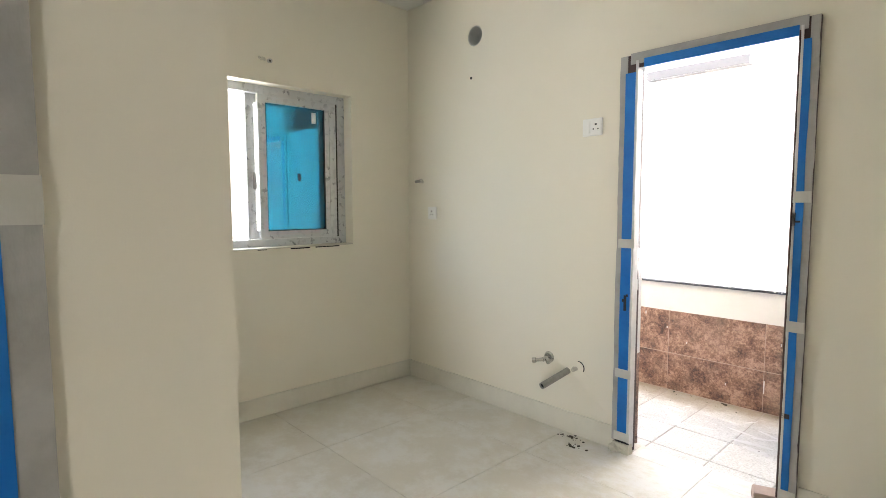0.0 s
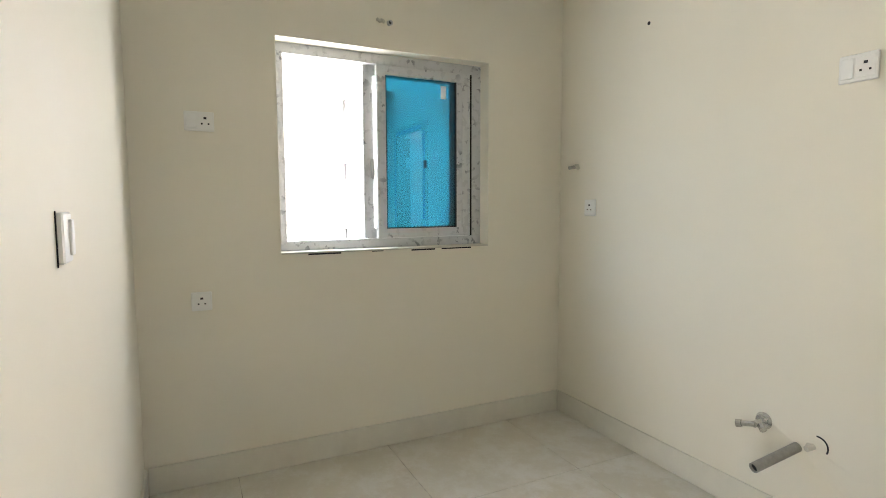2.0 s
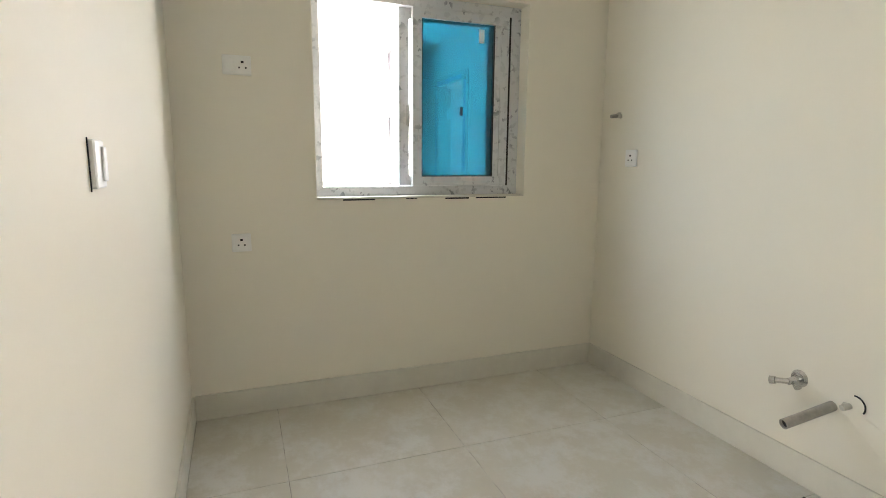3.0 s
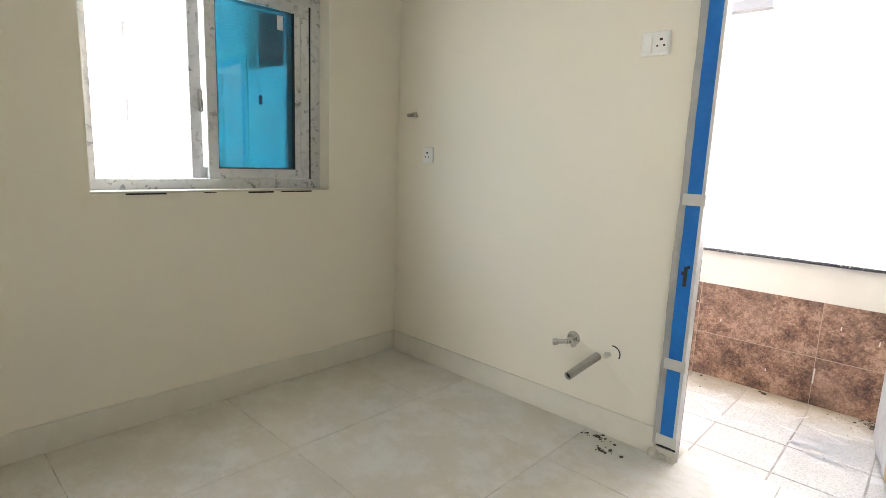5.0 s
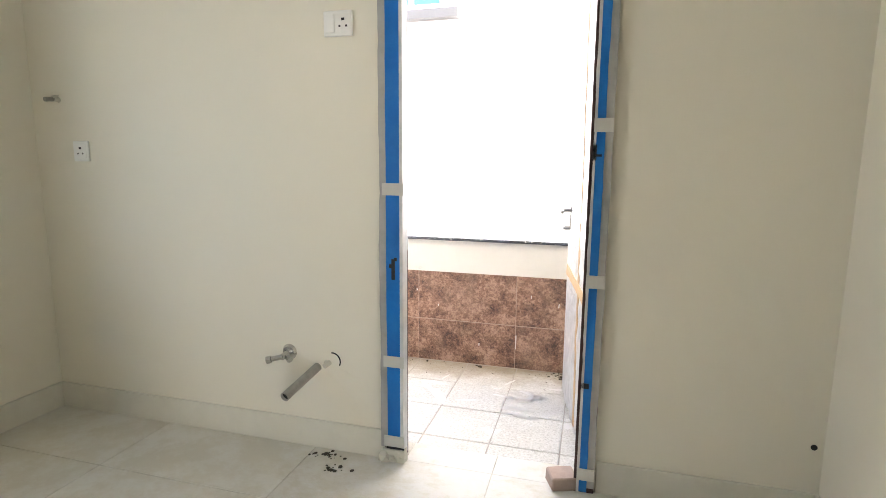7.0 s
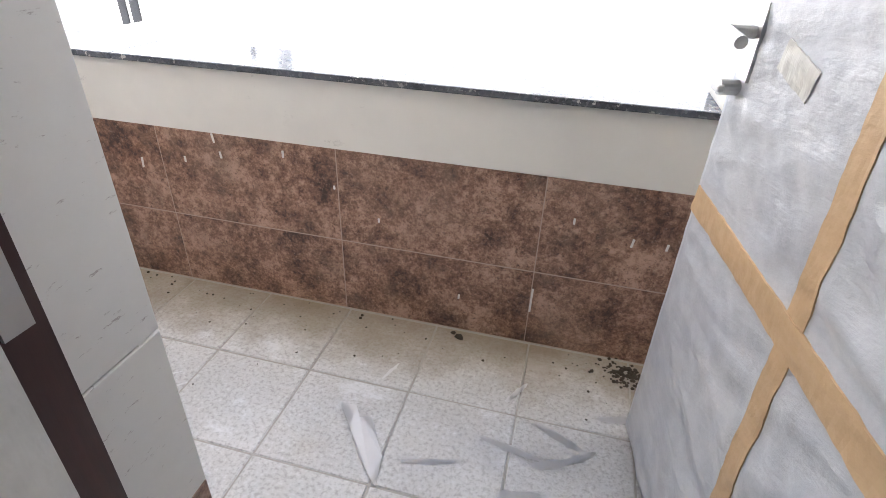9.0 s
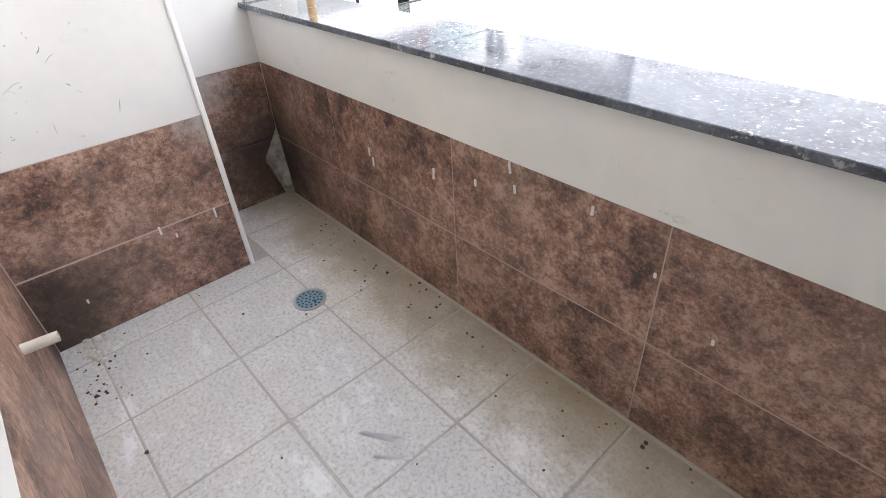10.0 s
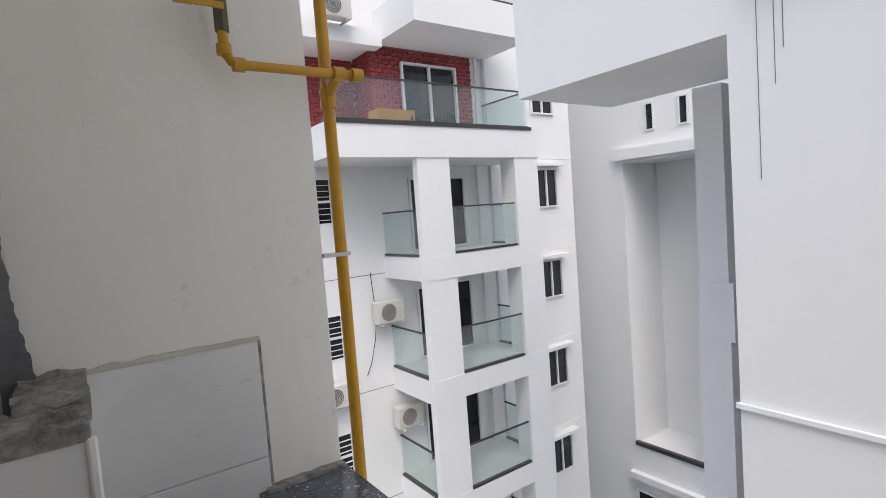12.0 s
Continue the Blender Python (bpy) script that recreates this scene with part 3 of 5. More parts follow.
def tower():
    """The white apartment block with stacked corner balconies and a brick terrace storey."""
    t = thing("apartment_building", (-12, 9, -15), "white apartment block with glass balconies and red brick upper storey", "building")
    # core walls
    core = part("wall", boxes((-24, -10.9, 5.25, 11.3, -15, 3.52), (-24, -10.8, 11.3, 14.9, -15, 12.0)), WHITE_EXT, t, "white painted facade")
    for z in (0.05, -2.93, -5.9):
        part("facade_joint", one_box(-10.90, -10.893, 5.25, 7.6, z - 0.008, z + 0.008), SCUFF, core)
    levels = (0.50, -2.46, -5.42, -8.38, -11.34)
    for z in levels:
        part("balcony_slab", boxes((-10.9, -8.985, 7.485, 11.15, z - 0.58, z - 0.02)), WHITE_EXT, t)
        part("balcony_tiling", boxes((-10.9, -9.06, 7.56, 11.1, z - 0.02, z)), MARBLE, t)
        glass_rail(t, "x", 8.42, 10.48, z, z + 1.10, -9.03)
        glass_rail(t, "s", -10.86, -9.21, z, z + 1.08, 7.55)
        glass_rail(t, "s", -10.6, -9.3, z, z + 1.10, 11.05)
        pane_window(t, "x", 8.40, 10.30, z + 0.02, z + 2.0, -10.9, 3, sill=False)
        part("drain_pipe", tube_bm((-10.80, 10.75, z), (-10.80, 10.75, z + 2.3), 0.05), WIN_FRAME, t)
    part("corner_column", boxes((-9.20, -9.0, 7.5, 8.42, -15, 2.9)), WHITE_EXT, t)
    part("side_column", boxes((-9.55, -8.995, 10.55, 11.40, -15, 2.9)), WHITE_EXT, t)
    for z in (2.36, -0.60, -3.56, -6.52):
        part("window_course", one_box(-10.80, -10.785, 11.3, 14.88, z + 0.62, z + 0.65), WALL_OUT, core)
    for z in (4.40, 1.42, -1.54, -4.50, -7.46):
        pane_window(t, "x", 13.10, 14.10, z, z + 1.26, -10.8, 2)
    # terrace storey
    part("terrace_slab", boxes((-10.9, -8.97, 5.3, 11.45, 2.80, 3.52)), WHITE_EXT, t)
    part("terrace_coping", boxes((-9.16, -8.94, 5.3, 11.20, 3.52, 3.60)), DARK_TRIM, t)
    glass_rail(t, "x", 5.4, 7.2, 3.58, 4.52, -9.05)
    glass_rail(t, "x", 7.22, 9.6, 3.58, 4.52, -9.05)
    glass_rail(t, "x", 9.62, 11.15, 3.58, 4.52, -9.05)
    glass_rail(t, "s", -10.8, -9.1, 3.58, 4.52, 11.12)
    bed = part("brick_bed", boxes((-12.6, -10.93, 7.55, 10.85, 3.52, 6.2), (-12.6, -11.93, 5.3, 7.55, 3.52, 6.2)), MORTAR, t, "pale mortar joints")
    bm = bmesh.new()
    rr = random.Random(3)
    for row in range(24):
        z = 3.56 + row * 0.112
        for k in range(-1, 19):
            y0 = 7.56 + k * 0.235 + (0.117 if row % 2 else 0)
            y1 = min(y0 + 0.215, 10.85)
            y0 = max(y0, 7.54)
            ends = [(y0, y1)] if z > 5.57 else [(y0, min(y1, 8.435)), (max(y0, 10.265), y1)]
            for e0, e1 in ends:
                if e1 - e0 > 0.03:
                    box(bm, -10.93, -10.90 + rr.uniform(-0.006, 0.006), e0, e1, z, z + 0.092)
        for k in range(-1, 10):
            y0 = max(5.3 + k * 0.235 + (0.117 if row % 2 else 0), 5.3)
            y1 = min(y0 + 0.215, 7.54)
            if y1 - y0 > 0.04:
                box(bm, -11.93, -11.90 + rr.uniform(-0.006, 0.006), y0, y1, z, z + 0.092)
        for k in range(5):
            x0 = -11.9 + k * 0.235 + (0.1 if row % 2 else 0)
            x1 = min(x0 + 0.215, -10.91)
            if x1 - x0 > 0.04:
                box(bm, x0, x1, 7.52, 7.55, z, z + 0.092)
    ob = part("bricks", bm, RED_BRICK, t, "red painted bricks")
    tagged(ob, kind="stuff")
    pane_window(t, "x", 8.44, 10.26, 3.60, 5.56, -10.92, 2, 0.10, False)
    part("terrace_pipe", tube_bm((-10.82, 10.95, 3.52), (-10.82, 10.95, 6.0), 0.05), WIN_FRAME, t)
    part("upper_wall", boxes((-12.6, -10.95, 10.85, 11.3, 3.52, 12.0), (-24, -12.6, 5.25, 11.3, 3.52, 12.0)), WHITE_EXT, t)
    # the balcony above, with a sloping soffit
    bm = boxes((-10.9, -9.0, 7.72, 11.4, 5.92, 6.75), (-12.6, -10.5, 5.3, 7.72, 5.75, 6.15))
    part("upper_balcony", bm, WHITE_EXT, t)
    glass_rail(t, "x", 7.8, 11.3, 6.75, 7.8, -9.05)
    # louvred openings
    for z in (1.45, -1.9, -4.9):
        w = part("louvre_window", one_box(-10.9, -10.89, 5.45, 6.12, z, z + 1.05), DARK_GLASS, t, "dark louvred opening")
        part("louvre_frame", boxes((-10.9, -10.84, 5.41, 5.45, z, z + 1.05), (-10.9, -10.84, 6.12, 6.16, z, z + 1.05), (-10.9, -10.84, 5.45, 6.12, z + 0.5, z + 0.55)), WIN_FRAME, w)
        for k in range(7):
            part("louvre", one_box(-10.89, -10.85, 5.45, 6.12, z + 0.07 + k * 0.14, z + 0.085 + k * 0.14), WIN_FRAME, w)
    return t


def tube_bm(a, b, r, seg=12):
    bm = bmesh.new()
    tube(bm, a, b, r, seg)
    return bm


tower()
outdoor_unit((-10.90 + 0.12, 7.36, -1.20))
outdoor_unit((-10.90 + 0.12, 7.72, -4.02))
outdoor_unit((-10.90 + 0.12, 5.72, -3.0))
outdoor_unit((-10.40, 6.35, 6.15))


def side_block():
    """The near white block across the gap: a plain wall with an overhanging box."""
    YF = 5.2
    t = thing("neighbour_block", (3, 7, -15), "white rendered neighbouring block with an overhanging upper box", "building")
    w = part("wall", boxes((-0.92, 14, YF, 9.0, -15, 8.6)), WHITE_EXT, t, "white wall with dark drip stains")
    part("upper_box", boxes((-3.27, -0.92, YF, 6.9, 2.72, 8.6)), WHITE_EXT, t)
    part("back_pier", boxes((-2.2, -1.86, 7.0, 9.0, 0.42, 2.72), (-2.25, -1.86, 7.0, 9.0, -15, -0.28), (-2.22, -1.80, 6.98, 9.0, -0.28, 0.42)), WHITE_EXT, t)
    # solid dark block: the gap's shade is put into its colour
    part("dark_slot", boxes((-1.86, -0.92, 7.2, 9.0, -15, 2.72)), DARK_CEMENT_AND_SHADE, t, "dark block painted as the shade between pier and wall")
    part("drip_ledge", boxes((-0.94, 14, YF - 0.04, YF, -0.31, -0.27)), WHITE_EXT, w)
    for x, z0, z1 in ((-0.70, 1.55, 3.6), (-0.58, 2.25, 3.6), (-0.52, 2.5, 3.8)):
        part("drip_stain", one_box(x, x + 0.0045, YF - 0.004, YF + 0.01, z0, z1), DARK_CEMENT_AND_SHADE, w, "thin dark drip stain")
    win = pane_window(t, "s", -0.55, 0.64, 3.25, 4.5, YF, 2, 0.06, False, TEAL_GLASS)
    part("side_panel", one_box(0.44, 0.585, YF - 0.03, YF - 0.012, 3.32, 4.4), PINK_PANEL, win)
    # the ledge is coloured dark all over for the shade on its underside
    part("window_ledge", boxes((-0.65, 0.71, YF - 0.14, YF, 3.11, 3.23)), DARK_TRIM, win, "window ledge, its underside's shade given as dark colour")
    return t


side_block()


def far_block():
    """The white block behind, with a tall recess."""
    YF = 18.0
    t = thing("rear_building", (-10, 20, -15), "white rear block with a tall open recess and barred windows", "building")
    for r in ((-16, -11.0, YF, 22, -15, 14), (-8.0, 6, YF, 22, -15, 14), (-11.0, -8.0, YF, 22, 2.84, 14), (-11.0, -8.0, YF, 22, -15, -8.0), (-11.0, -8.0, 20.2, 22, -8.0, 2.84)):
        part("wall", one_box(*r), WHITE_EXT, t)
    part("cornice", boxes((-11.2, -7.0, YF - 0.25, YF, 2.95, 3.35)), WHITE_EXT, t)
    part("recess_coping", boxes((-11.0, -8.0, YF - 0.06, YF + 0.10, -8.0, -7.85)), DARK_TRIM, t)
    part("lower_cornice", boxes((-11.2, -7.0, YF - 0.25, YF, -9.3, -9.05)), WHITE_EXT, t)
    for x in (-9.96, -8.70):
        pane_window(t, "s", x, x + 0.36, 3.87, 4.85, YF, 1, 0.05, False)
    w = part("window", one_box(-11.0, -7.6, YF - 0.03, YF, -12.6, -9.8), DARK_GLASS, t, "dark gridded window")
    for k in range(5):
        part("mullion", one_box(-11.0 + k * 0.85 - 0.04, -11.0 + k * 0.85 + 0.04, YF - 0.08, YF - 0.03, -12.6, -9.8), WIN_FRAME, w)
    for k in range(4):
        part("transom", one_box(-11.0, -7.6, YF - 0.08, YF - 0.03, -9.84 - k * 0.9, -9.76 - k * 0.9), WIN_FRAME, w)
    for z in (1.7, -1.4, -4.4):
        part("facade_joint", one_box(-16, -11.0, YF - 0.006, YF, z - 0.015, z + 0.015), WIN_FRAME, t)
    return t


far_block()


def west_block():
    """The white block seen from the kitchen window, with slot openings."""
    t = thing("west_building", (-18, 0, -15), "white building beyond the window with narrow slot openings", "building")
    X = -16.5
    slots = [(z, z + 2.15) for z in (5.35, 2.98, 0.62, -1.75)]
    rows = [(X - 4, X, -16, 3.20, -15, 7.6), (X - 4, X, 3.44, 4.2, -15, 7.6)]
    z0 = -15
    for a, b in sorted(slots):
        rows.append((X - 4, X, 3.20, 3.44, z0, a))
        z0 = b
    rows.append((X - 4, X, 3.20, 3.44, z0, 7.6))
    for r in rows:
        part("wall", one_box(*r), WHITE_EXT, t)
    # set-back bay with a deep slab, a fin and two ledges
    part("bay_wall", one_box(X - 4, X - 1.9, 4.2, 14.0, -15, 7.6), WHITE_EXT, t)
    part("bay_slab", one_box(X - 1.9, X - 0.05, 4.2, 14.0, 5.50, 7.6), WHITE_EXT, t)
    part("bay_fin", one_box(X - 1.9, X - 0.3, 7.8, 8.3, 4.42, 5.50), WHITE_EXT, t)
    part("bay_ledge", one_box(X - 1.9, X - 0.1, 7.45, 14.0, 4.18, 4.42), WHITE_EXT, t)
    part("bay_ledge", one_box(X - 1.9, X - 0.4, 7.6, 14.0, 2.88, 3.08), WHITE_EXT, t)
    for a, b in slots:
        part("slot_back", one_box(X - 1.0, X - 0.9, 3.1, 3.5, a - 0.1, b + 0.1), DARK_GAP, t, "dark slot opening")
    return t


west_block()


# ---- kitchen window ----
def sash(parent, name, x0, x1, y0, y1, z0, z1, s, mat):
    """A sliding sash's four mitred-looking members round its pane."""
    f = part(name, boxes((x0, x1, y0, y0 + s, z0, z1), (x0, x1, y1 - s, y1, z0, z1), (x0, x1, y0 + s, y1 - s, z0, z0 + s), (x0, x1, y0 + s, y1 - s, z1 - s, z1)), mat, parent)
    return f


win = thing("window_1", (-0.12, -1.06, WZ0), "two-track white plastic sliding window, half open, with printed film", "window", kind="structure")
FX0, FX1 = -0.165, -0.090
fr = part("window_frame", boxes((FX0, FX1, WY0, WY0 + 0.045, WZ0, WZ1), (FX0, FX1, WY1 - 0.055, WY1, WZ0, WZ1), (FX0, FX1, WY0 + 0.045, WY1 - 0.055, WZ0, WZ0 + 0.050), (FX0, FX1, WY0 + 0.045, WY1 - 0.055, WZ1 - 0.050, WZ1)), UPVC, win, "grey printed protective film on white plastic")
part("track_gap", boxes((FX0 + 0.02, FX1 - 0.004, WY1 - 0.068, WY1 - 0.055, WZ0 + 0.05, WZ1 - 0.05)), DARK_GAP, fr)
s1 = sash(win, "front_sash", -0.115, -0.086, -1.115, -0.570, WZ0 + 0.052, WZ1 - 0.052, 0.048, UPVC)
part("glass", one_box(-0.103, -0.099, -1.067, -0.652, WZ0 + 0.10, WZ1 - 0.10), BLUE_GLASS, s1, "blue filmed glass pane")
part("gasket", boxes((-0.099, -0.0905, -1.067, -0.652, WZ0 + 0.098, WZ0 + 0.106), (-0.099, -0.0905, -0.659, -0.652, WZ0 + 0.1, WZ1 - 0.1), (-0.099, -0.0905, -1.067, -1.062, WZ0 + 0.1, WZ1 - 0.1)), DARK_GAP, s1)
part("lock_stile", boxes((-0.112, -0.093, -0.652, -0.618, WZ0 + 0.10, WZ1 - 0.10)), UPVC, s1)
part("sticker", one_box(-0.0985, -0.0975, -0.745, -0.712, 1.835, 1.905), PAPER, s1, "small pale sticker")
part("pen_mark", one_box(-0.0985, -0.0975, -0.849, -0.832, 1.458, 1.502), CABLE, s1, "black marker stroke")
s2 = sash(win, "rear_sash", -0.158, -0.122, -1.180, -0.625, WZ0 + 0.052, WZ1 - 0.052, 0.055, UPVC)
part("glass", one_box(-0.142, -0.138, -1.125, -0.68, WZ0 + 0.107, WZ1 - 0.107), RAIL_GLASS, s2)
bm = boxes((-0.122, -0.112, -1.142, -1.122, 1.40, 1.50))
box(bm, -0.116, -0.096, -1.138, -1.126, 1.395, 1.450)
part("latch", bm, STEEL, s2, "grey crescent latch")
bm = bmesh.new()
for y0, y1, h in ((-1.50, -1.34, 0.007), (-0.965, -0.83, 0.008), (-0.79, -0.61, 0.007), (-1.18, -1.12, 0.004)):
    box(bm, 0.0, 0.0015, y0, y1, WZ0 - 0.006 - h, WZ0 - 0.006)
part("sealant_gap", bm, DARK_GAP, win, "dark gaps in the sealant under the frame")
part("sealant_bead", boxes((-0.09, 0.004, WY0 + 0.002, WY1 - 0.002, WZ0 - 0.005, WZ0 + 0.003)), PLASTER, win)


# ---- door to the balcony ----
def tape_band(parent, x0, x1, z, h=0.045):
    part("tape_band", boxes((x0 - 0.006, x1 + 0.004, -0.031, -0.0275, z - h / 2, z + h / 2)), CLEAR_TAPE, parent, "yellowed clear tape round the jamb")


def wavy_strip(x0, x1, y0, y1, z0, z1, side, amp=0.004, steps=40, seed=1):
    """A thin strip of film with one uneven edge: the edge on the side named."""
    rr = random.Random(seed)
    bm = bmesh.new()
    prev = None
    for i in range(steps + 1):
        z = z0 + (z1 - z0) * i / steps
        d = amp * (noise.noise((z * 5.0, seed * 3.1, 0)) + 0.4 * rr.uniform(-1, 1))
        a, b = (x0 + d, x1) if side == "lo" else (x0, x1 + d)
        row = [bm.verts.new(p) for p in ((a, y0, z), (b, y0, z), (b, y1, z), (a, y1, z))]
        if prev:
            for k in range(4):
                bm.faces.new((prev[k], prev[(k + 1) % 4], row[(k + 1) % 4], row[k]))
        else:
            bm.faces.new(row[::-1])
        prev = row
    bm.faces.new(prev)
    bmesh.ops.recalc_face_normals(bm, faces=bm.faces)
    return bm


def rough_foot():
    """Plaster slopped round a jamb's foot."""
    bm = bmesh.new()
    box(bm, 1.714, 1.806, -0.030, 0.010, 0.0, 0.053)
    bmesh.ops.subdivide_edges(bm, edges=bm.edges[:], cuts=3, use_grid_fill=True)
    for v in bm.verts:
        k = noise.noise(v.co * 45)
        v.co += Vector((0.005 * k, -0.004 * abs(k), 0.003 * k if v.co.z > 0.01 else 0))
    return bm


frame_thing = thing("door_frame", (2.13, 0, 0), "dark wooden door frame wrapped in grey film and blue tape", "door frame", kind="structure")
jl = part("jamb", boxes((1.722, 1.800, -0.020, 0.022, 0.0, 2.030), (1.722, 1.792, 0.022, 0.062, 0.0, 2.030)), DARK_WOOD, frame_thing)
part("grey_wrap", wavy_strip(1.707, 1.745, -0.0235, -0.0195, 0.06, 2.03, "lo", 0.004, 50, 3), GREY_FILM, jl, "grimy grey plastic wrap")
part("blue_tape", wavy_strip(1.736, 1.792, -0.0265, -0.0235, 0.075, 1.945, "lo", 0.002, 40, 5), BLUE_TAPE, jl, "glossy blue tape")
part("torn_film", boxes((1.8000, 1.8022, -0.0240, 0.0235, 0.03, 2.0), (1.790, 1.8022, -0.0270, -0.0240, 0.03, 2.0)), EDGE_FILM, jl, "torn white film edge")
part("marker_stroke", boxes((1.757, 1.771, -0.0285, -0.0262, 0.755, 0.835), (1.748, 1.760, -0.0285, -0.0262, 0.80, 0.815), (1.768, 1.779, -0.0285, -0.0262, 0.828, 0.841)), CABLE, jl, "black marker stroke on the tape")
part("plaster_foot", rough_foot(), PLASTER, jl, "cream plaster round the jamb foot")
for z in (1.10, 0.425, 0.090):
    tape_band(jl, 1.728, 1.803, z)
part("black_joint", one_box(1.732, 1.806, -0.0285, -0.0262, 0.056, 0.064), DARK_GAP, jl)
strike = part("strike_plate", boxes((1.7920, 1.7950, 0.030, 0.052, 0.86, 1.075)), STEEL, jl, "steel strike plate")
part("bolt_hole", boxes((1.7950, 1.7960, 0.036, 0.043, 0.995, 1.027), (1.7950, 1.7960, 0.036, 0.043, 0.915, 0.960)), DARK_GAP, strike)
jr = part("jamb", boxes((2.468, 2.540, -0.020, 0.030, 0.0, 2.030), (2.498, 2.540, 0.030, 0.090, 0.0, 2.030)), DARK_WOOD, frame_thing)
part("grey_wrap", wavy_strip(2.508, 2.540, -0.0235, -0.0195, 0.02, 2.03, "hi", 0.004, 50, 8), GREY_FILM, jr, "grimy grey plastic wrap")
part("blue_tape", wavy_strip(2.484, 2.515, -0.0265, -0.0235, 0.005, 1.945, "hi", 0.003, 40, 9), BLUE_TAPE, jr, "glossy blue tape")
part("torn_film", wavy_strip(2.478, 2.487, -0.0285, -0.0262, 0.0, 2.0, "lo", 0.003, 60, 12), EDGE_FILM, jr, "torn white film edge")
for z in (1.325, 0.795, 0.075):
    tape_band(jr, 2.484, 2.536, z)
part("black_joint", boxes((2.478, 2.490, -0.0285, -0.0262, 1.21, 1.262), (2.490, 2.507, -0.0285, -0.0262, 1.222, 1.230), (2.476, 2.505, -0.0285, -0.0262, 0.405, 0.425)), CABLE, jr)
hd = part("head", boxes((1.800, 2.468, -0.020, 0.030, 1.965, 2.030)), DARK_WOOD, frame_thing)
part("grey_wrap", boxes((1.76, 2.50, -0.0235, -0.020, 1.985, 2.038)), GREY_FILM, hd)
part("blue_tape", boxes((1.83, 2.47, -0.0265, -0.0235, 1.962, 2.004)), BLUE_TAPE, hd)
part("torn_film", boxes((1.80, 2.468, -0.020, 0.028, 1.9625, 1.965)), EDGE_FILM, hd)
bm = bmesh.new()
for k, (x, r) in enumerate(((1.725, 0.032), (1.755, 0.028), (1.785, 0.022), (1.705, 0.024))):
    blob(bm, (x, -0.018, 0.016), r, 0.9, 20 + k)
tagged(part("cement_lump", bm, PLASTER), "crumbled cream cement lump at the foot of a jamb", "cement lump")

# leaf, swung out over the balcony
LP, LD = Vector((2.515, 0.100, 0)), Vector((-0.1618, 0.9868, 0))
LN = Vector((-0.9868, -0.1618, 0))
LEAF = Matrix(((LD.x, LN.x, 0, LP.x), (LD.y, LN.y, 0, LP.y), (0, 0, 1, 0), (0, 0, 0, 1)))


def leafed(bm):
    """From the leaf's own axes (along, out of its face, up) into the world."""
    bmesh.ops.transform(bm, matrix=LEAF, verts=bm.verts)
    bmesh.ops.recalc_face_normals(bm, faces=bm.faces)
    return bm


leaf = thing("door_1", (2.47, 0.35, 0.0), "open door leaf wrapped in white plastic and tan tape", "door", kind="structure")
slab = part("leaf", leafed(one_box(0.0, 0.795, -0.040, -0.004, 0.012, 1.955)), DARK_WOOD, leaf)
bm = bmesh.new()
NU, NV = 76, 190


def wrap_height(u, v):
    """How far the crumpled sheet stands off the leaf."""
    n1 = noise.noise((u * 5, v * 4.0, 1.3)) * 0.0045 + noise.noise((u * 10 + v * 6, v * 17, 4.0)) * 0.0045 + noise.noise((u * 26 - v * 18, v * 34, 2.0)) * 0.003
    near = math.exp(-((u - 0.41) / 0.16) ** 2) + 0.6 * math.exp(-((v - 0.65) / 0.15) ** 2)
    folds = abs(math.sin(v * 34 + 5 * noise.noise((u * 4, v * 3, 9)) + 6 * u)) ** 3 * (0.25 + near) * max(0, noise.noise((u * 3, v * 3, 5)) + 0.35)
    held = max(math.exp(-((u - 0.40 - 0.056 * (v - 0.65)) / 0.030) ** 4), math.exp(-((v - 0.633 - 0.048 * u) / 0.034) ** 4), 1 - min(1, (0.802 - u) / 0.05), 1 - min(1, (u - 0.043) / 0.04))
    full = max(0.006 + max(n1, -0.004) + 0.010 * folds, 0.001)
    return full + (0.0065 - full) * 0.85 * held


grid = []
for j in range(NV + 1):
    row = []
    for i in range(NU + 1):
        u, v = 0.045 + 0.755 * i / NU, 0.010 + 1.945 * j / NV
        row.append(bm.verts.new((u, wrap_height(u, v), v)))
    grid.append(row)
for j in range(NV):
    for i in range(NU):
        bm.faces.new((grid[j][i], grid[j][i + 1], grid[j + 1][i + 1], grid[j + 1][i]))
wrap_border = [grid[0], [r[-1] for r in grid], grid[-1], [r[0] for r in grid]]
for line in wrap_border:
    low = [bm.verts.new((v.co.x, -0.004, v.co.z)) for v in line]
    for a in range(len(line) - 1):
        bm.faces.new((line[a], line[a + 1], low[a + 1], low[a]))
part("plastic_wrap", leafed(bm), PLASTIC, slab, "crumpled white plastic sheet", smooth=True)
part("edge_wrap", leafed(boxes((0.795, 0.802, -0.042, 0.004, 0.012, 1.955))), EDGE_FILM, slab)


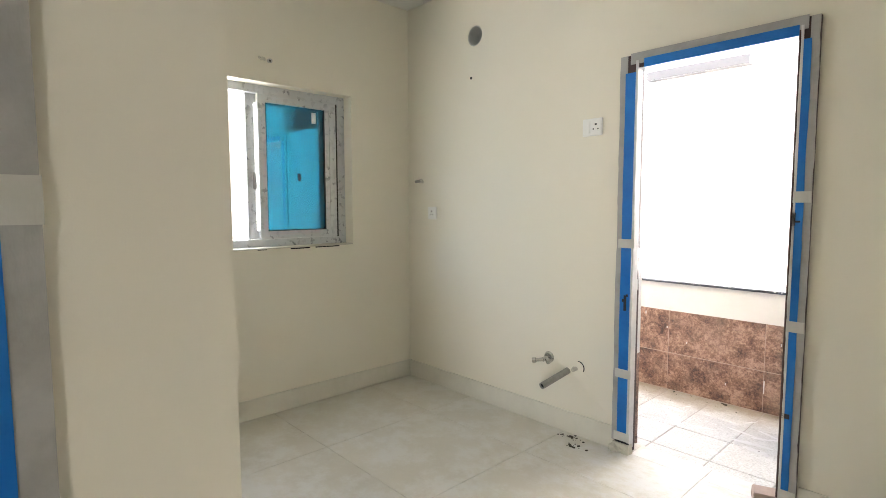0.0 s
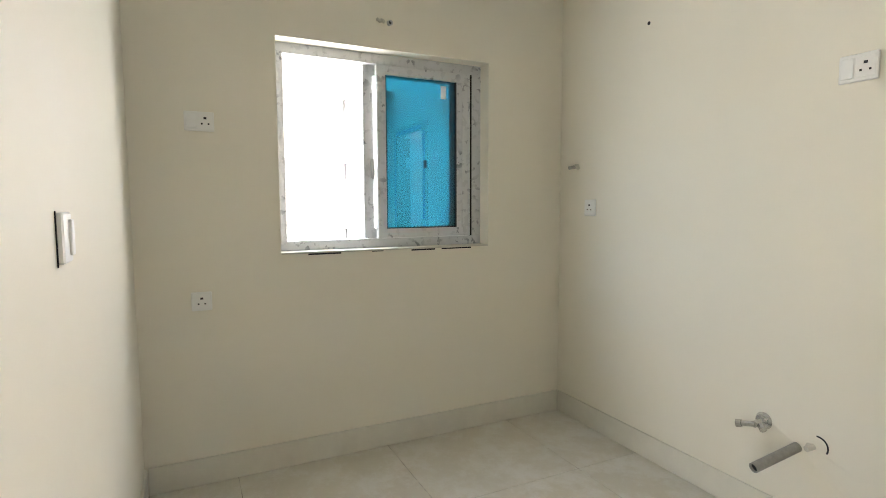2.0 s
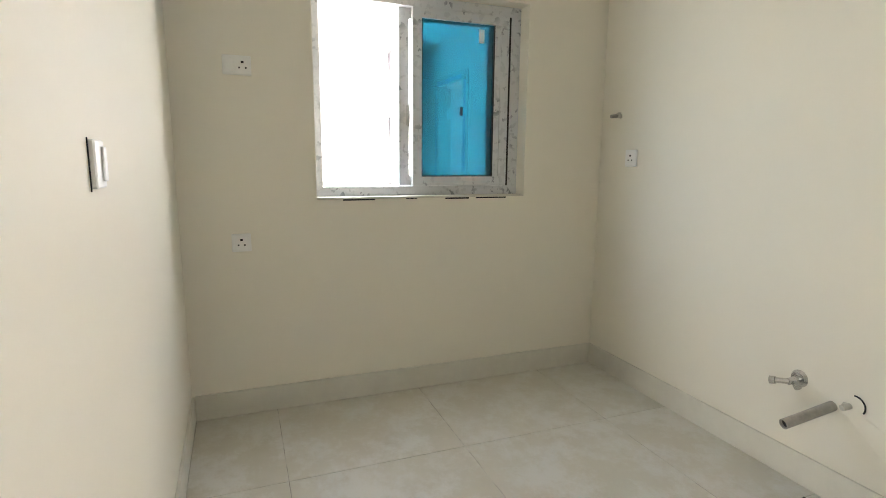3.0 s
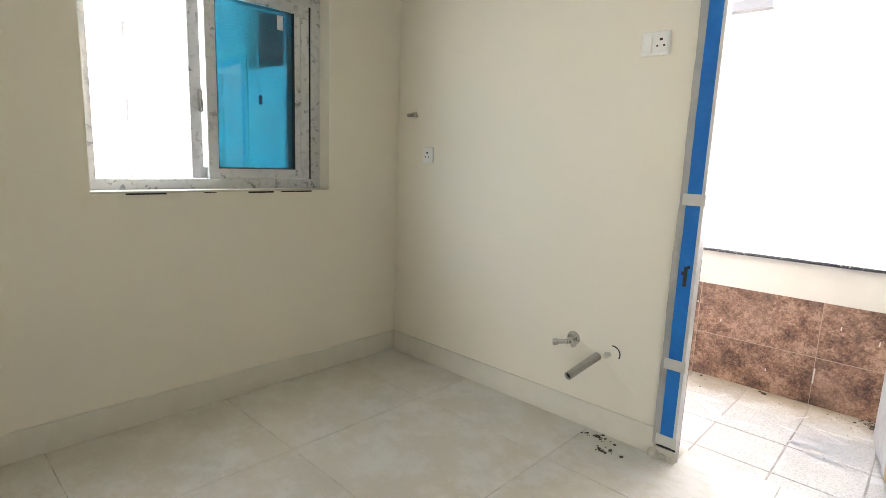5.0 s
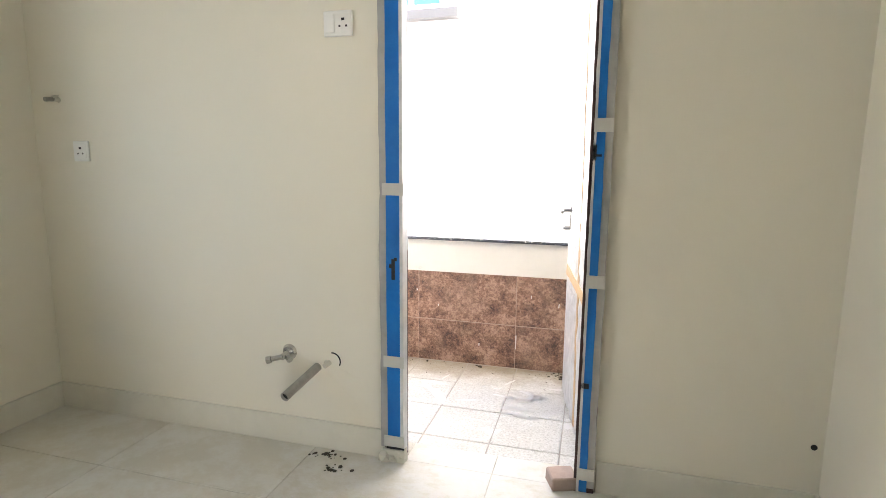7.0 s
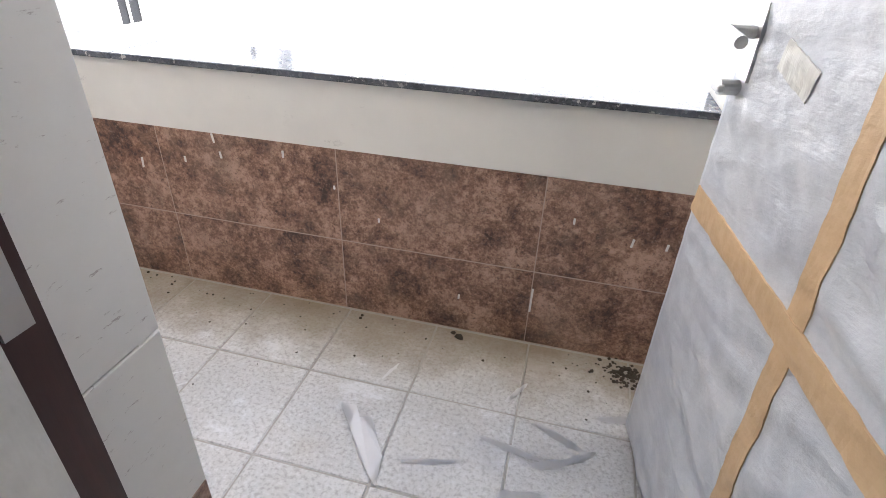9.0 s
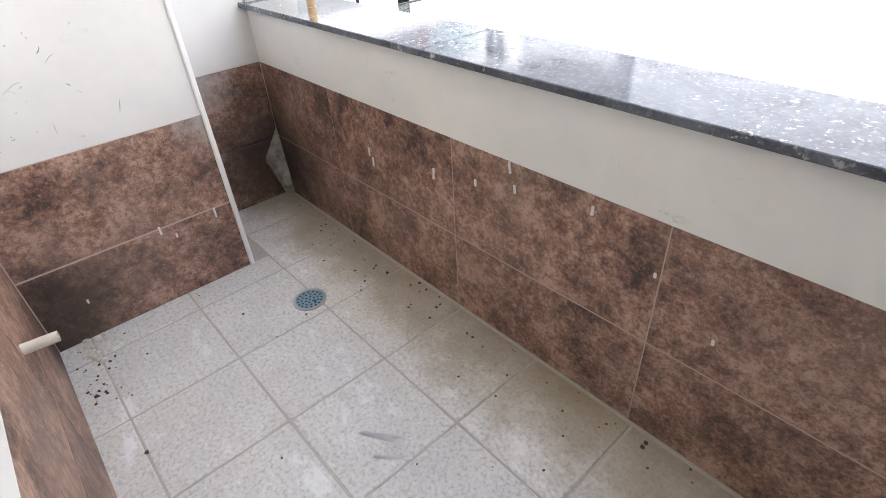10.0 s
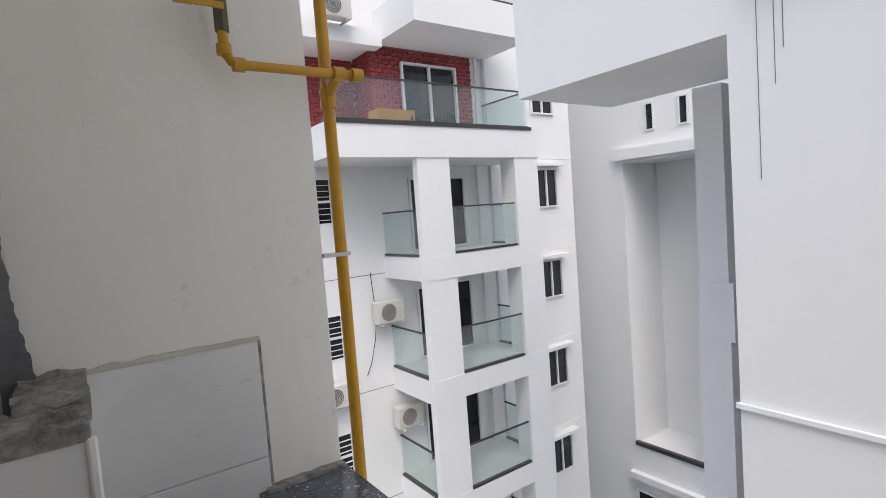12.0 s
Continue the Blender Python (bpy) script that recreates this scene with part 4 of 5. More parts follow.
def tape_strip(a, b, w, lift, seed):
    """Crumpled tape laid over the sheet from a to b (along, up)."""
    a, b = Vector(a), Vector(b)
    d = (b - a).normalized()
    side = Vector((-d.y, d.x))
    bm = bmesh.new()
    prev = None
    steps = max(24, int((b - a).length / 0.008))
    for i in range(steps + 1):
        p = a + (b - a) * i / steps
        wv = w / 2 * (1 + 0.10 * noise.noise((i * 0.35, seed, 0)))
        line = [p + side * wv * (k / 3 - 1) for k in range(7)]
        top = [bm.verts.new((q.x, max(wrap_height(q.x, q.y), wrap_height(p.x, p.y) - 0.002) + lift + 0.0008 * noise.noise((q.x * 60, q.y * 60, seed)), q.y)) for q in line]
        row = top + [bm.verts.new((q.x, -0.001, q.y)) for q in (line[-1], line[0])]
        if prev:
            for k in range(len(row)):
                bm.faces.new((prev[k], prev[(k + 1) % len(row)], row[(k + 1) % len(row)], row[k]))
        prev = row
    return leafed(bm)


part("tape", tape_strip((0.468, 1.93), (0.360, 0.02), 0.042, 0.0022, 2.0), MASKING, slab, "tan masking tape")
part("tape", tape_strip((0.795, 0.668), (0.005, 0.630), 0.052, 0.0034, 6.0), MASKING, slab, "tan masking tape")
part("tape_remains", tape_strip((0.56, 0.935), (0.655, 0.962), 0.045, 0.0022, 11.0), CLEAR_TAPE, slab, "torn yellowed tape")
bm = boxes((0.735, 0.775, 0.000, 0.012, 0.90, 1.02))
tube(bm, (0.755, 0.010, 0.975), (0.755, 0.055, 0.975), 0.010)
tube(bm, (0.762, 0.052, 0.975), (0.690, 0.056, 0.968), 0.010)
part("door_handle", leafed(bm), STEEL, leaf, "steel lever handle", smooth=False)
bm = bmesh.new()
tube(bm, (0.768, 0.004, 0.885), (0.768, 0.038, 0.885), 0.013)
box(bm, 0.750, 0.786, 0.034, 0.046, 0.879, 0.891, 0.002)
part("thumb_turn", leafed(bm), STEEL, leaf, "steel thumb turn")
for z in (0.95, 0.25, 1.70):
    bm = boxes((-0.010, 0.050, -0.002, 0.004, z - 0.055, z + 0.055))
    tube(bm, (-0.012, 0.004, z - 0.055), (-0.012, 0.004, z + 0.055), 0.008)
    part("hinge", leafed(bm), STEEL, leaf, "steel butt hinge")

# frame of the passage door, near the entrance
f2 = thing("door_frame", (2.25, -2.85, 0), "passage door frame wrapped in grey film and tape", "door frame", kind="structure")
j2 = part("jamb", boxes((2.090, 2.258, -2.52, -2.443, 0.0, 2.08)), DARK_WOOD, f2)
part("grey_wrap", boxes((2.258, 2.261, -2.486, -2.443, 0.0, 2.08)), GREY_FILM, j2)
part("blue_tape", boxes((2.258, 2.263, -2.52, -2.484, 0.0, 2.08)), BLUE_TAPE, j2)
part("tape_band", boxes((2.2505, 2.2645, -2.522, -2.441, 1.270, 1.330)), CLEAR_TAPE, j2)
part("jamb", boxes((2.090, 2.275, -3.31, -3.24, 0.0, 2.08)), DARK_WOOD, f2)
part("head", boxes((2.090, 2.275, -3.24, -2.52, 2.02, 2.08)), DARK_WOOD, f2)
d2 = thing("door_2", (2.14, -2.88, 0), "closed plain dark wooden passage door", "door", kind="structure")
part("leaf", one_box(2.11, 2.145, -3.238, -2.522, 0.01, 2.018, bevel=0.002), DARK_WOOD, d2)


# ---- electrical plates ----
def wall_plate(kind, face, a0, a1, z0, z1, plane, label, holes=True, switch=False, lift=0.011):
    """A moulded plate on a wall. face: 'x' looks along +x, 's' along -y, 'n' along +y."""
    def put(bm_rows, mat, name, par, bev=0.0):
        bm = bmesh.new()
        for p0, p1, q0, q1, d0, d1 in bm_rows:
            if face == "x":
                box(bm, plane + d0, plane + d1, p0, p1, q0, q1, bev)
            elif face == "s":
                box(bm, p0, p1, plane - d1, plane - d0, q0, q1, bev)
            else:
                box(bm, p0, p1, plane + d0, plane + d1, q0, q1, bev)
        return part(name, bm, mat, par)
    mid = (a0 + a1) / 2
    base = (plane, mid, z0) if face == "x" else (mid, plane, z0)
    t = thing(kind, base, label, "power socket" if holes else "light switch", "electrical plates")
    body = put([(a0, a1, z0, z1, 0, lift)], SOCKET, "plate", t, 0.003)
    w = a1 - a0
    h0, h1 = (a0 + 0.45 * w, a1 - 0.06 * w) if switch else (a0 + 0.12 * w, a1 - 0.12 * w)
    if holes:
        ins = put([(h0, h1, z0 + 0.012, z1 - 0.012, lift, lift + 0.002)], SOCKET, "insert", body, 0.001)
        c, zc, r = (h0 + h1) / 2, (z0 + z1) / 2, 0.0045
        put([(c - 1.3 * r, c + 1.3 * r, zc + 0.009, zc + 0.018, lift + 0.002, lift + 0.003), (c - 0.017, c - 0.010, zc - 0.014, zc - 0.007, lift + 0.002, lift + 0.003),
             (c + 0.010, c + 0.017, zc - 0.014, zc - 0.007, lift + 0.002, lift + 0.003)], DARK_GAP, "pin_holes", ins)
    if switch:
        put([(a0 + 0.08 * w, a0 + 0.40 * w, z0 + 0.012, z1 - 0.012, lift, lift + 0.005)], SOCKET, "rocker", body, 0.0015)
    return t


wall_plate("wall_socket", "x", -2.012, -1.893, 1.582, 1.665, 0.0, "white switched power socket on a cream wall", True, True)
wall_plate("wall_socket", "x", -2.014, -1.930, 0.797, 0.880, 0.0, "small square white power socket on a cream wall")
wall_plate("wall_socket", "s", 1.486, 1.602, 1.661, 1.752, 0.0, "white switched power socket beside a doorway", True, True)
wall_plate("wall_socket", "s", 0.226, 0.312, 1.196, 1.286, 0.0, "white power socket near the room corner")
wall_plate("light_switch", "n", 1.415, 1.485, 1.165, 1.252, -2.2132, "white light switch plate with a dark gap", False, True, 0.012)
bm = bmesh.new()
box(bm, 1.485, 1.4885, -2.2132, -2.2105, 1.16, 1.255)
tagged(part("plate_gap", bm, DARK_GAP), "dark unsealed gap beside a switch plate", "gap")
tagged(part("cable_clip", one_box(2.004, 2.030, -2.2085, -2.196, 1.157, 1.186, bevel=0.003), SOCKET), "small white plastic clip standing off the wall", "clip")
bm = bmesh.new()
prev = None
for i in range(15):
    z = 1.125 + 0.0075 * i
    x = 2.212 + 0.004 * noise.noise((z * 30, 1, 2)) - (0.007 * (i - 11) if i > 11 else 0)
    w = 0.0012 + 0.0018 * abs(noise.noise((z * 50, 4, 4)))
    row = [bm.verts.new((x - w, -2.2040, z)), bm.verts.new((x + w, -2.2040, z))]
    if prev:
        bm.faces.new((prev[0], prev[1], row[1], row[0]))
    prev = row
bmesh.ops.solidify(bm, geom=bm.faces, thickness=0.002)
tagged(part("wall_crack", bm, DARK_GAP), "jagged dark crack in the plaster", "crack")

# ---- plumbing on the kitchen wall ----
v = thing("angle_valve", (1.27, -0.03, 0.40), "dull chrome angle valve with round wall flange", "valve")
bm = bmesh.new()
tube(bm, (1.285, 0, 0.408), (1.285, -0.012, 0.408), 0.034, 24, 0.026)
fl = part("flange", bm, CHROME, v, smooth=False)
bm = bmesh.new()
tube(bm, (1.285, -0.010, 0.408), (1.285, -0.060, 0.404), 0.013, 14)
tube(bm, (1.285, -0.052, 0.404), (1.235, -0.070, 0.392), 0.011, 12)
tube(bm, (1.240, -0.068, 0.393), (1.222, -0.075, 0.389), 0.016, 10)
part("body", bm, CHROME, v)
bm = bmesh.new()
tube(bm, (1.300, -0.040, 0.402), (1.318, -0.052, 0.392), 0.014, 8)
part("knob", bm, CHROME, v)
bm = bmesh.new()
ring(bm, (1.415, 0.0, 0.356), (1.384, -0.205, 0.306), 0.0185, 0.0150, 20)
stub = tagged(part("drain_pipe_stub", bm, PVC), "grey plastic waste pipe stub out of the wall", "pipe")
# black plug: the shade inside the pipe, put in as colour
part("bore", tube_bm((1.396, -0.125, 0.3255), (1.3855, -0.196, 0.308), 0.0152, 18), DARK_GAP, stub, "black plug painted as the shade inside the pipe")
pn = thing("capped_water_outlet", (1.475, 0, 0.386), "capped water outlet in a rough round hole", "pipe outlet")
bm = bmesh.new()
ring(bm, (1.484, 0.002, 0.388), (1.484, -0.0025, 0.388), 0.038, 0.033, 26)
for f in [f for f in bm.faces if f.calc_center_median().x < 1.478 or f.calc_center_median().z < 0.372]:
    bm.faces.remove(f)
part("cut_ring", bm, DARK_GAP, pn, "dark core cut round the outlet")
bm = bmesh.new()
tube(bm, (1.470, 0, 0.380), (1.462, -0.030, 0.374), 0.011, 12)
blob(bm, (1.462, -0.006, 0.380), 0.016, 0.8, 5)
part("cap", bm, PLASTER, pn)
bm = bmesh.new()
for (x0, z0), (x1, z1), w in (((1.31, 0.415), (1.46, 0.340), 0.020), ((1.46, 0.345), (1.70, 0.150), 0.032), ((1.50, 0.37), (1.60, 0.325), 0.014)):
    d = Vector((x1 - x0, 0, z1 - z0)).normalized()
    s = Vector((-d.z, 0, d.x)) * w / 2
    rows = []
    for i in range(13):
        p = Vector((x0, 0, z0)).lerp(Vector((x1, 0, z1)), i / 12)
        k = 1 + 0.5 * noise.noise((i * 0.7, x0 * 9, 1))
        rows.append([bm.verts.new(p - s * k), bm.verts.new(p + Vector((0, -0.0011, 0))), bm.verts.new(p + s * k)])
    for a, b in zip(rows, rows[1:]):
        bm.faces.new((a[0], a[1], b[1], b[0]))
        bm.faces.new((a[1], a[2], b[2], b[1]))
tagged(part("filled_wall_chase", bm, CREAM), "rough plaster fill over a diagonal pipe chase", "plaster patch")
bm = bmesh.new()
ring(bm, (0.002, -1.076, 2.158), (0.020, -1.074, 2.156), 0.013, 0.009, 16)
pw = tagged(part("pipe_end", bm, PVC_WHITE), "open pipe end flush in the wall above a window", "pipe")
# same here, a black disc for the shaded inside
part("bore", tube_bm((0.001, -1.076, 2.158), (0.010, -1.075, 2.157), 0.0095), DARK_GAP, pw)
bm = bmesh.new()
for k in range(4):
    blob(bm, (0.001, -1.105 - 0.010 * k, 2.163 + 0.004 * (k % 2)), 0.011, 1.0, 40 + k)
part("plaster_dab", bm, PLASTER, pw)
st = thing("water_pipe_stub", (0.138, 0, 1.472), "small capped pipe stub in plaster near the corner", "pipe")
bm = bmesh.new()
tube(bm, (0.138, 0, 1.472), (0.132, -0.045, 1.466), 0.010, 10)
part("nipple", bm, PVC, st)
bm = bmesh.new()
for k, (dx, dz) in enumerate(((-0.018, 0.0), (0.02, -0.004), (0.004, 0.008))):
    blob(bm, (0.138 + dx, -0.001, 1.472 + dz), 0.017, 0.8, 60 + k)
part("plaster_dab", bm, PLASTER, st)
tagged(part("drill_hole", tube_bm((0.645, 0.002, 2.118), (0.645, -0.001, 2.118), 0.009), DARK_GAP), "small dark drilled hole in the wall", "hole")
tagged(part("drill_hole", tube_bm((3.226, 0.002, 0.282), (3.226, -0.0015, 0.282), 0.010), DARK_GAP), "small dark hole low on the wall", "hole")
bm = bmesh.new()
ring(bm, (HX, 0.139, HZ), (HX, 0.004, HZ), HR - 0.0005, HR - 0.005, 32)
sl = tagged(part("pipe_sleeve", bm, PVC_WHITE, smooth=False), "round white duct sleeve through the wall", "duct sleeve")
part("duct_cap", tube_bm((HX, 0.128, HZ), (HX, 0.135, HZ), HR - 0.005, 32), PVC_WHITE, sl)

# dirt and rubble on the kitchen floor
bm = bmesh.new()
rr = random.Random(11)
for k in range(46):
    cx, cy, s = ((1.462, -0.062, 0.030), (1.555, -0.145, 0.026))[k % 2]
    blob(bm, (cx + rr.gauss(0, s), cy + rr.gauss(0, s * 0.55), 0.001), rr.uniform(0.003, 0.010), 0.35, 100 + k)
tagged(part("floor_dirt", bm, GRIT), "dark dirt spilled below the waste pipe", "dirt", kind="stuff")
bm = bmesh.new()
box(bm, -0.05, 0.05, -0.045, 0.045, 0, 0.052, 0.006, None)
for vt in bm.verts:
    vt.co += Vector((noise.noise(vt.co * 30), noise.noise(vt.co * 30 + Vector((5, 0, 0))), 0)) * 0.006
bmesh.ops.transform(bm, matrix=pose(2.425, 0.005, 0.0, 0, 0, 20), verts=bm.verts)
tagged(part("brick_piece", bm, BRICK_BIT), "broken pinkish brick piece wedged at the door jamb", "brick piece")

# ---- balcony things ----
cop = thing("granite_coping", (1.1, 1.27, 0.748), "black granite coping spattered with white paint", "coping")
for x0, x1 in ((-0.250, 0.795), (0.799, 2.450)):
    part("coping_slab", one_box(x0, x1, 1.150, 1.398, 0.748, 0.766, bevel=0.002), GRANITE, cop)
tagged(part("coping_pillar", boxes((2.452, 2.585, 1.186, 1.37, 0.748, 3.0)), WALL_OUT), "weathered off-white pillar at the parapet's end", "wall", kind="structure")


def rough_bar(x0, x1, y0, y1, z0, z1, nx, amp, seed):
    """A bar of uneven, broken cement, made as a displaced grid all round."""
    long_y = (y1 - y0) > (x1 - x0)
    u0, u1, v0, v1 = (y0, y1, x0, x1) if long_y else (x0, x1, y0, y1)
    prof = [(v0, z0), (v0, z1)] + [(v0 + (v1 - v0) * k / 5, z1) for k in range(1, 5)] + [(v1, z1), (v1, z0)]
    bm = bmesh.new()
    prev = None
    for i in range(nx * 2 + 1):
        u = u0 + (u1 - u0) * i / (nx * 2)
        row = []
        for v, z in prof:
            q = Vector((u * 24, v * 24, seed * 3.7))
            lump = noise.noise(q) + 0.6 * noise.noise(q * 2.3)
            dz = amp * lump if z > z0 else 0
            dv = 0.6 * amp * noise.noise(q + Vector((0, 0, 9))) if z > z0 else 0
            row.append(bm.verts.new((v + dv, u, z + dz) if long_y else (u, v + dv, z + dz)))
        if prev:
            for k in range(len(prof)):
                bm.faces.new((prev[k], prev[(k + 1) % len(prof)], row[(k + 1) % len(prof)], row[k]))
        else:
            bm.faces.new(row)
        prev = row
    bm.faces.new(prev[::-1])
    bmesh.ops.recalc_face_normals(bm, faces=bm.faces)
    return bm


ledge = thing("cement_ledge", (0.1, 0.45, 1.15), "rough broken cement ledge on the shaft wall", "ledge")
part("ledge_run", rough_bar(0.040, 0.164, 0.160, 0.80, 1.150, 1.184, 36, 0.014, 1), CEMENT, ledge)
part("ledge_run", rough_bar(-0.250, 0.050, 0.69, 0.805, 1.150, 1.188, 22, 0.016, 5), CEMENT, ledge)
part("ledge_run", rough_bar(0.16, 1.72, 0.142, 0.172, 1.102, 1.122, 50, 0.006, 9), CEMENT, ledge)

mort = thing("tile_edge_mortar", (-0.24, 1.0, 1.17), "crumbling pale mortar along the tile edges", "mortar")
part("mortar_run", rough_bar(-0.252, -0.236, 0.80, 1.19, 1.174, 1.184, 26, 0.004, 3), PLASTER, mort)
part("mortar_run", rough_bar(-0.252, -0.2415, 1.184, 1.192, 0.78, 1.174, 2, 0.002, 4), CEMENT, mort)
part("mortar_run", rough_bar(-0.252, -0.215, 1.17, 1.392, 0.766, 0.774, 14, 0.005, 8), CEMENT, mort)

# bare plaster behind the shaft pipes
outline = [(0.15, 1.10), (0.735, 1.10), (0.715, 1.20), (0.700, 1.30), (0.690, 1.42), (0.688, 1.52), (0.698, 1.63), (0.690, 1.668), (0.622, 1.682), (0.612, 1.716), (0.45, 1.742), (0.30, 1.75), (0.15, 1.76)]
bm = bmesh.new()
pts = []
for (y0, z0), (y1, z1) in zip(outline, outline[1:] + outline[:1]):
    for k in range(10):
        f = k / 10
        y, z = y0 + (y1 - y0) * f, z0 + (z1 - z0) * f
        jag = 0.006 if 0.2 < y < 0.74 and z > 1.12 else 0
        pts.append(bm.verts.new((-0.2475, y + jag * noise.noise((y * 60, z * 60, 2)), z + jag * noise.noise((y * 50, z * 50, 7)))))
face = bm.faces.new(pts)
ext = bmesh.ops.extrude_face_region(bm, geom=[face])["geom"]
bmesh.ops.translate(bm, vec=(0.0015, 0, 0), verts=[g for g in ext if isinstance(g, bmesh.types.BMVert)])
bmesh.ops.triangulate(bm, faces=bm.faces)
bmesh.ops.recalc_face_normals(bm, faces=bm.faces)
tagged(part("bare_plaster_patch", bm, DARK_CEMENT_AND_SHADE), "dark unpainted plaster patch with a ragged edge", "plaster patch")
bm = bmesh.new()
fl = [bm.verts.new((-0.241, y, z)) for y, z in ((0.548, 1.428), (0.575, 1.445), (0.600, 1.478), (0.588, 1.455), (0.592, 1.440), (0.565, 1.425))]
bmesh.ops.triangulate(bm, faces=[bm.faces.new(fl)])
bmesh.ops.solidify(bm, geom=bm.faces, thickness=0.002)
bmesh.ops.scale(bm, vec=(1, 1.5, 1.4), space=Matrix.Translation((0, -0.575, -1.45)), verts=bm.verts)
tagged(part("peeling_paint_flake", bm, PAPER), "small peeled flake of white paint", "paint flake")

for x, y, r, name in ((-0.160, 0.645, 0.020, "slim"), (-0.150, 0.430, 0.025, "middle"), (-0.110, 0.235, 0.066, "wide")):
    t = thing("soil_pipe", (x, y, -0.02), {"slim": "slim", "middle": "medium", "wide": "wide"}[name] + " dirty white vertical pipe in the shaft", "pipe", "shaft pipes")
    part("pipe_run", tube_bm((x, y, -0.02), (x, y, 3.3), r, 20), PVC_WHITE, t, smooth=False)
    part("coupling", tube_bm((x, y, 1.40), (x, y, 1.49), r + 0.006, 20), PVC_WHITE, t)
bm = bmesh.new()
for k in range(9):
    rr = random.Random(k)
    blob(bm, (0.07 + rr.uniform(-0.01, 0.06), 0.30 + rr.uniform(-0.10, 0.42), 1.178), rr.uniform(0.008, 0.018), 0.45, 70 + k)
tagged(part("mortar_lumps", bm, PLASTER), "crumbs of pale mortar on the ledge", "rubble", kind="stuff")

# gas pipe
gas = thing("gas_pipe", (-0.26, 1.455, -3.0), "yellow painted gas riser with a valved branch", "gas pipe")
part("riser", tube_bm((-0.26, 1.455, -6.0), (-0.26, 1.455, 3.4), 0.0175, 16), GAS_PIPE, gas)
br = part("branch", bend(bmesh.new(), [(-0.19, 1.520, 1.882), (-0.19, 1.35, 1.880), (-0.19, 1.20, 1.879), (-0.19, 1.175, 1.885), (-0.19, 1.162, 1.905), (-0.19, 1.160, 1.94), (-0.19, 1.160, 2.30)], 0.0125, 14), GAS_PIPE, gas, smooth=True)
for p, q, r in (((-0.19, 1.445, 1.881), (-0.19, 1.478, 1.881), 0.019), ((-0.19, 1.500, 1.882), (-0.19, 1.532, 1.882), 0.019), ((-0.19, 1.178, 1.879), (-0.19, 1.205, 1.879), 0.018), ((-0.19, 1.160, 1.90), (-0.19, 1.160, 1.925), 0.018)):
    part("collar", tube_bm(p, q, r, 16), GAS_PIPE, gas)
part("link_pipe", tube_bm((-0.19, 1.458, 1.880), (-0.255, 1.455, 1.835), 0.015, 14), GAS_PIPE, gas)
part("tee", tube_bm((-0.26, 1.455, 1.80), (-0.26, 1.455, 1.855), 0.0225, 16), GAS_PIPE, gas)
bm = bmesh.new()
blob(bm, (-0.232, 1.458, 1.868), 0.020, 0.9, 3)
part("joint_sealant", bm, SEALANT, gas, "silver sealant on the joint")
bm = bmesh.new()
tube(bm, (-0.19, 1.160, 1.955), (-0.19, 1.160, 2.03), 0.017, 8)
valve = part("valve_body", bm, GAS_BARE, gas, "worn dark ball valve")
bm = bmesh.new()
box(bm, -0.176, -0.170, 1.055, 1.165, 2.005, 2.021, 0.002)
box(bm, -0.176, -0.160, 1.052, 1.095, 2.003, 2.013, 0.002)
part("valve_lever", bm, GAS_PIPE, valve)
for z in (1.37, 0.55):
    part("clamp", boxes((-0.281, -0.239, 1.392, 1.476, z, z + 0.011)), STEEL, gas, "steel pipe clamp")

# floor drain
dr = thing("floor_drain", (0.495, 0.846, ZB), "round perforated floor drain with blue tint", "drain")
bm = bmesh.new()
ring(bm, (0.495, 0.846, ZB - 0.006), (0.495, 0.846, ZB + 0.004), 0.056, 0.046, 32)
part("rim", bm, STEEL, dr)
part("grate", tube_bm((0.495, 0.846, ZB - 0.006), (0.495, 0.846, ZB + 0.001), 0.046, 32), BLUE_STRAINER, dr)
bm = bmesh.new()
for r, c in ((0.0, 1), (0.014, 6), (0.027, 11), (0.039, 16)):
    for k in range(c):
        a = 2 * math.pi * k / c + r * 30
        tube(bm, (0.495 + r * math.cos(a), 0.846 + r * math.sin(a), ZB - 0.001), (0.495 + r * math.cos(a), 0.846 + r * math.sin(a), ZB + 0.0016), 0.0036, 6)
part("holes", bm, DARK_GAP, dr)

bm = bmesh.new()
ring(bm, (0.655, 0.160, 0.362), (0.662, 0.235, 0.360), 0.012, 0.009, 14)
tagged(part("outlet_pipe_stub", bm, PLASTER), "short cream pipe stub out of the balcony wall", "pipe")
part_trim = thing("corner_trim", (0.163, 0.803, ZB), "white plastic tile trim on the shaft corner", "trim", kind="structure")
part("trim_strip", one_box(0.152, 0.170, 0.792, 0.808, ZB, 1.155, bevel=0.004), SOCKET, part_trim)
bm = bmesh.new()
chip = [bm.verts.new(p) for p in ((-0.236, 1.095, 0.16), (-0.236, 1.178, 0.285), (-0.236, 1.178, -0.02), (-0.236, 1.150, -0.02), (-0.205, 1.178, -0.02), (-0.225, 1.178, 0.20))]
bm.faces.new((chip[0], chip[3], chip[2], chip[1]))
bm.faces.new((chip[1], chip[2], chip[4], chip[5]))
bm.faces.new((chip[0], chip[1], chip[5]))
bm.faces.new((chip[0], chip[5], chip[4], chip[3]))
bm.faces.new((chip[3], chip[4], chip[2]))
bmesh.ops.recalc_face_normals(bm, faces=bm.faces)
tagged(part("mortar_fillet", bm, CEMENT), "rough grey mortar in the parapet corner", "mortar")

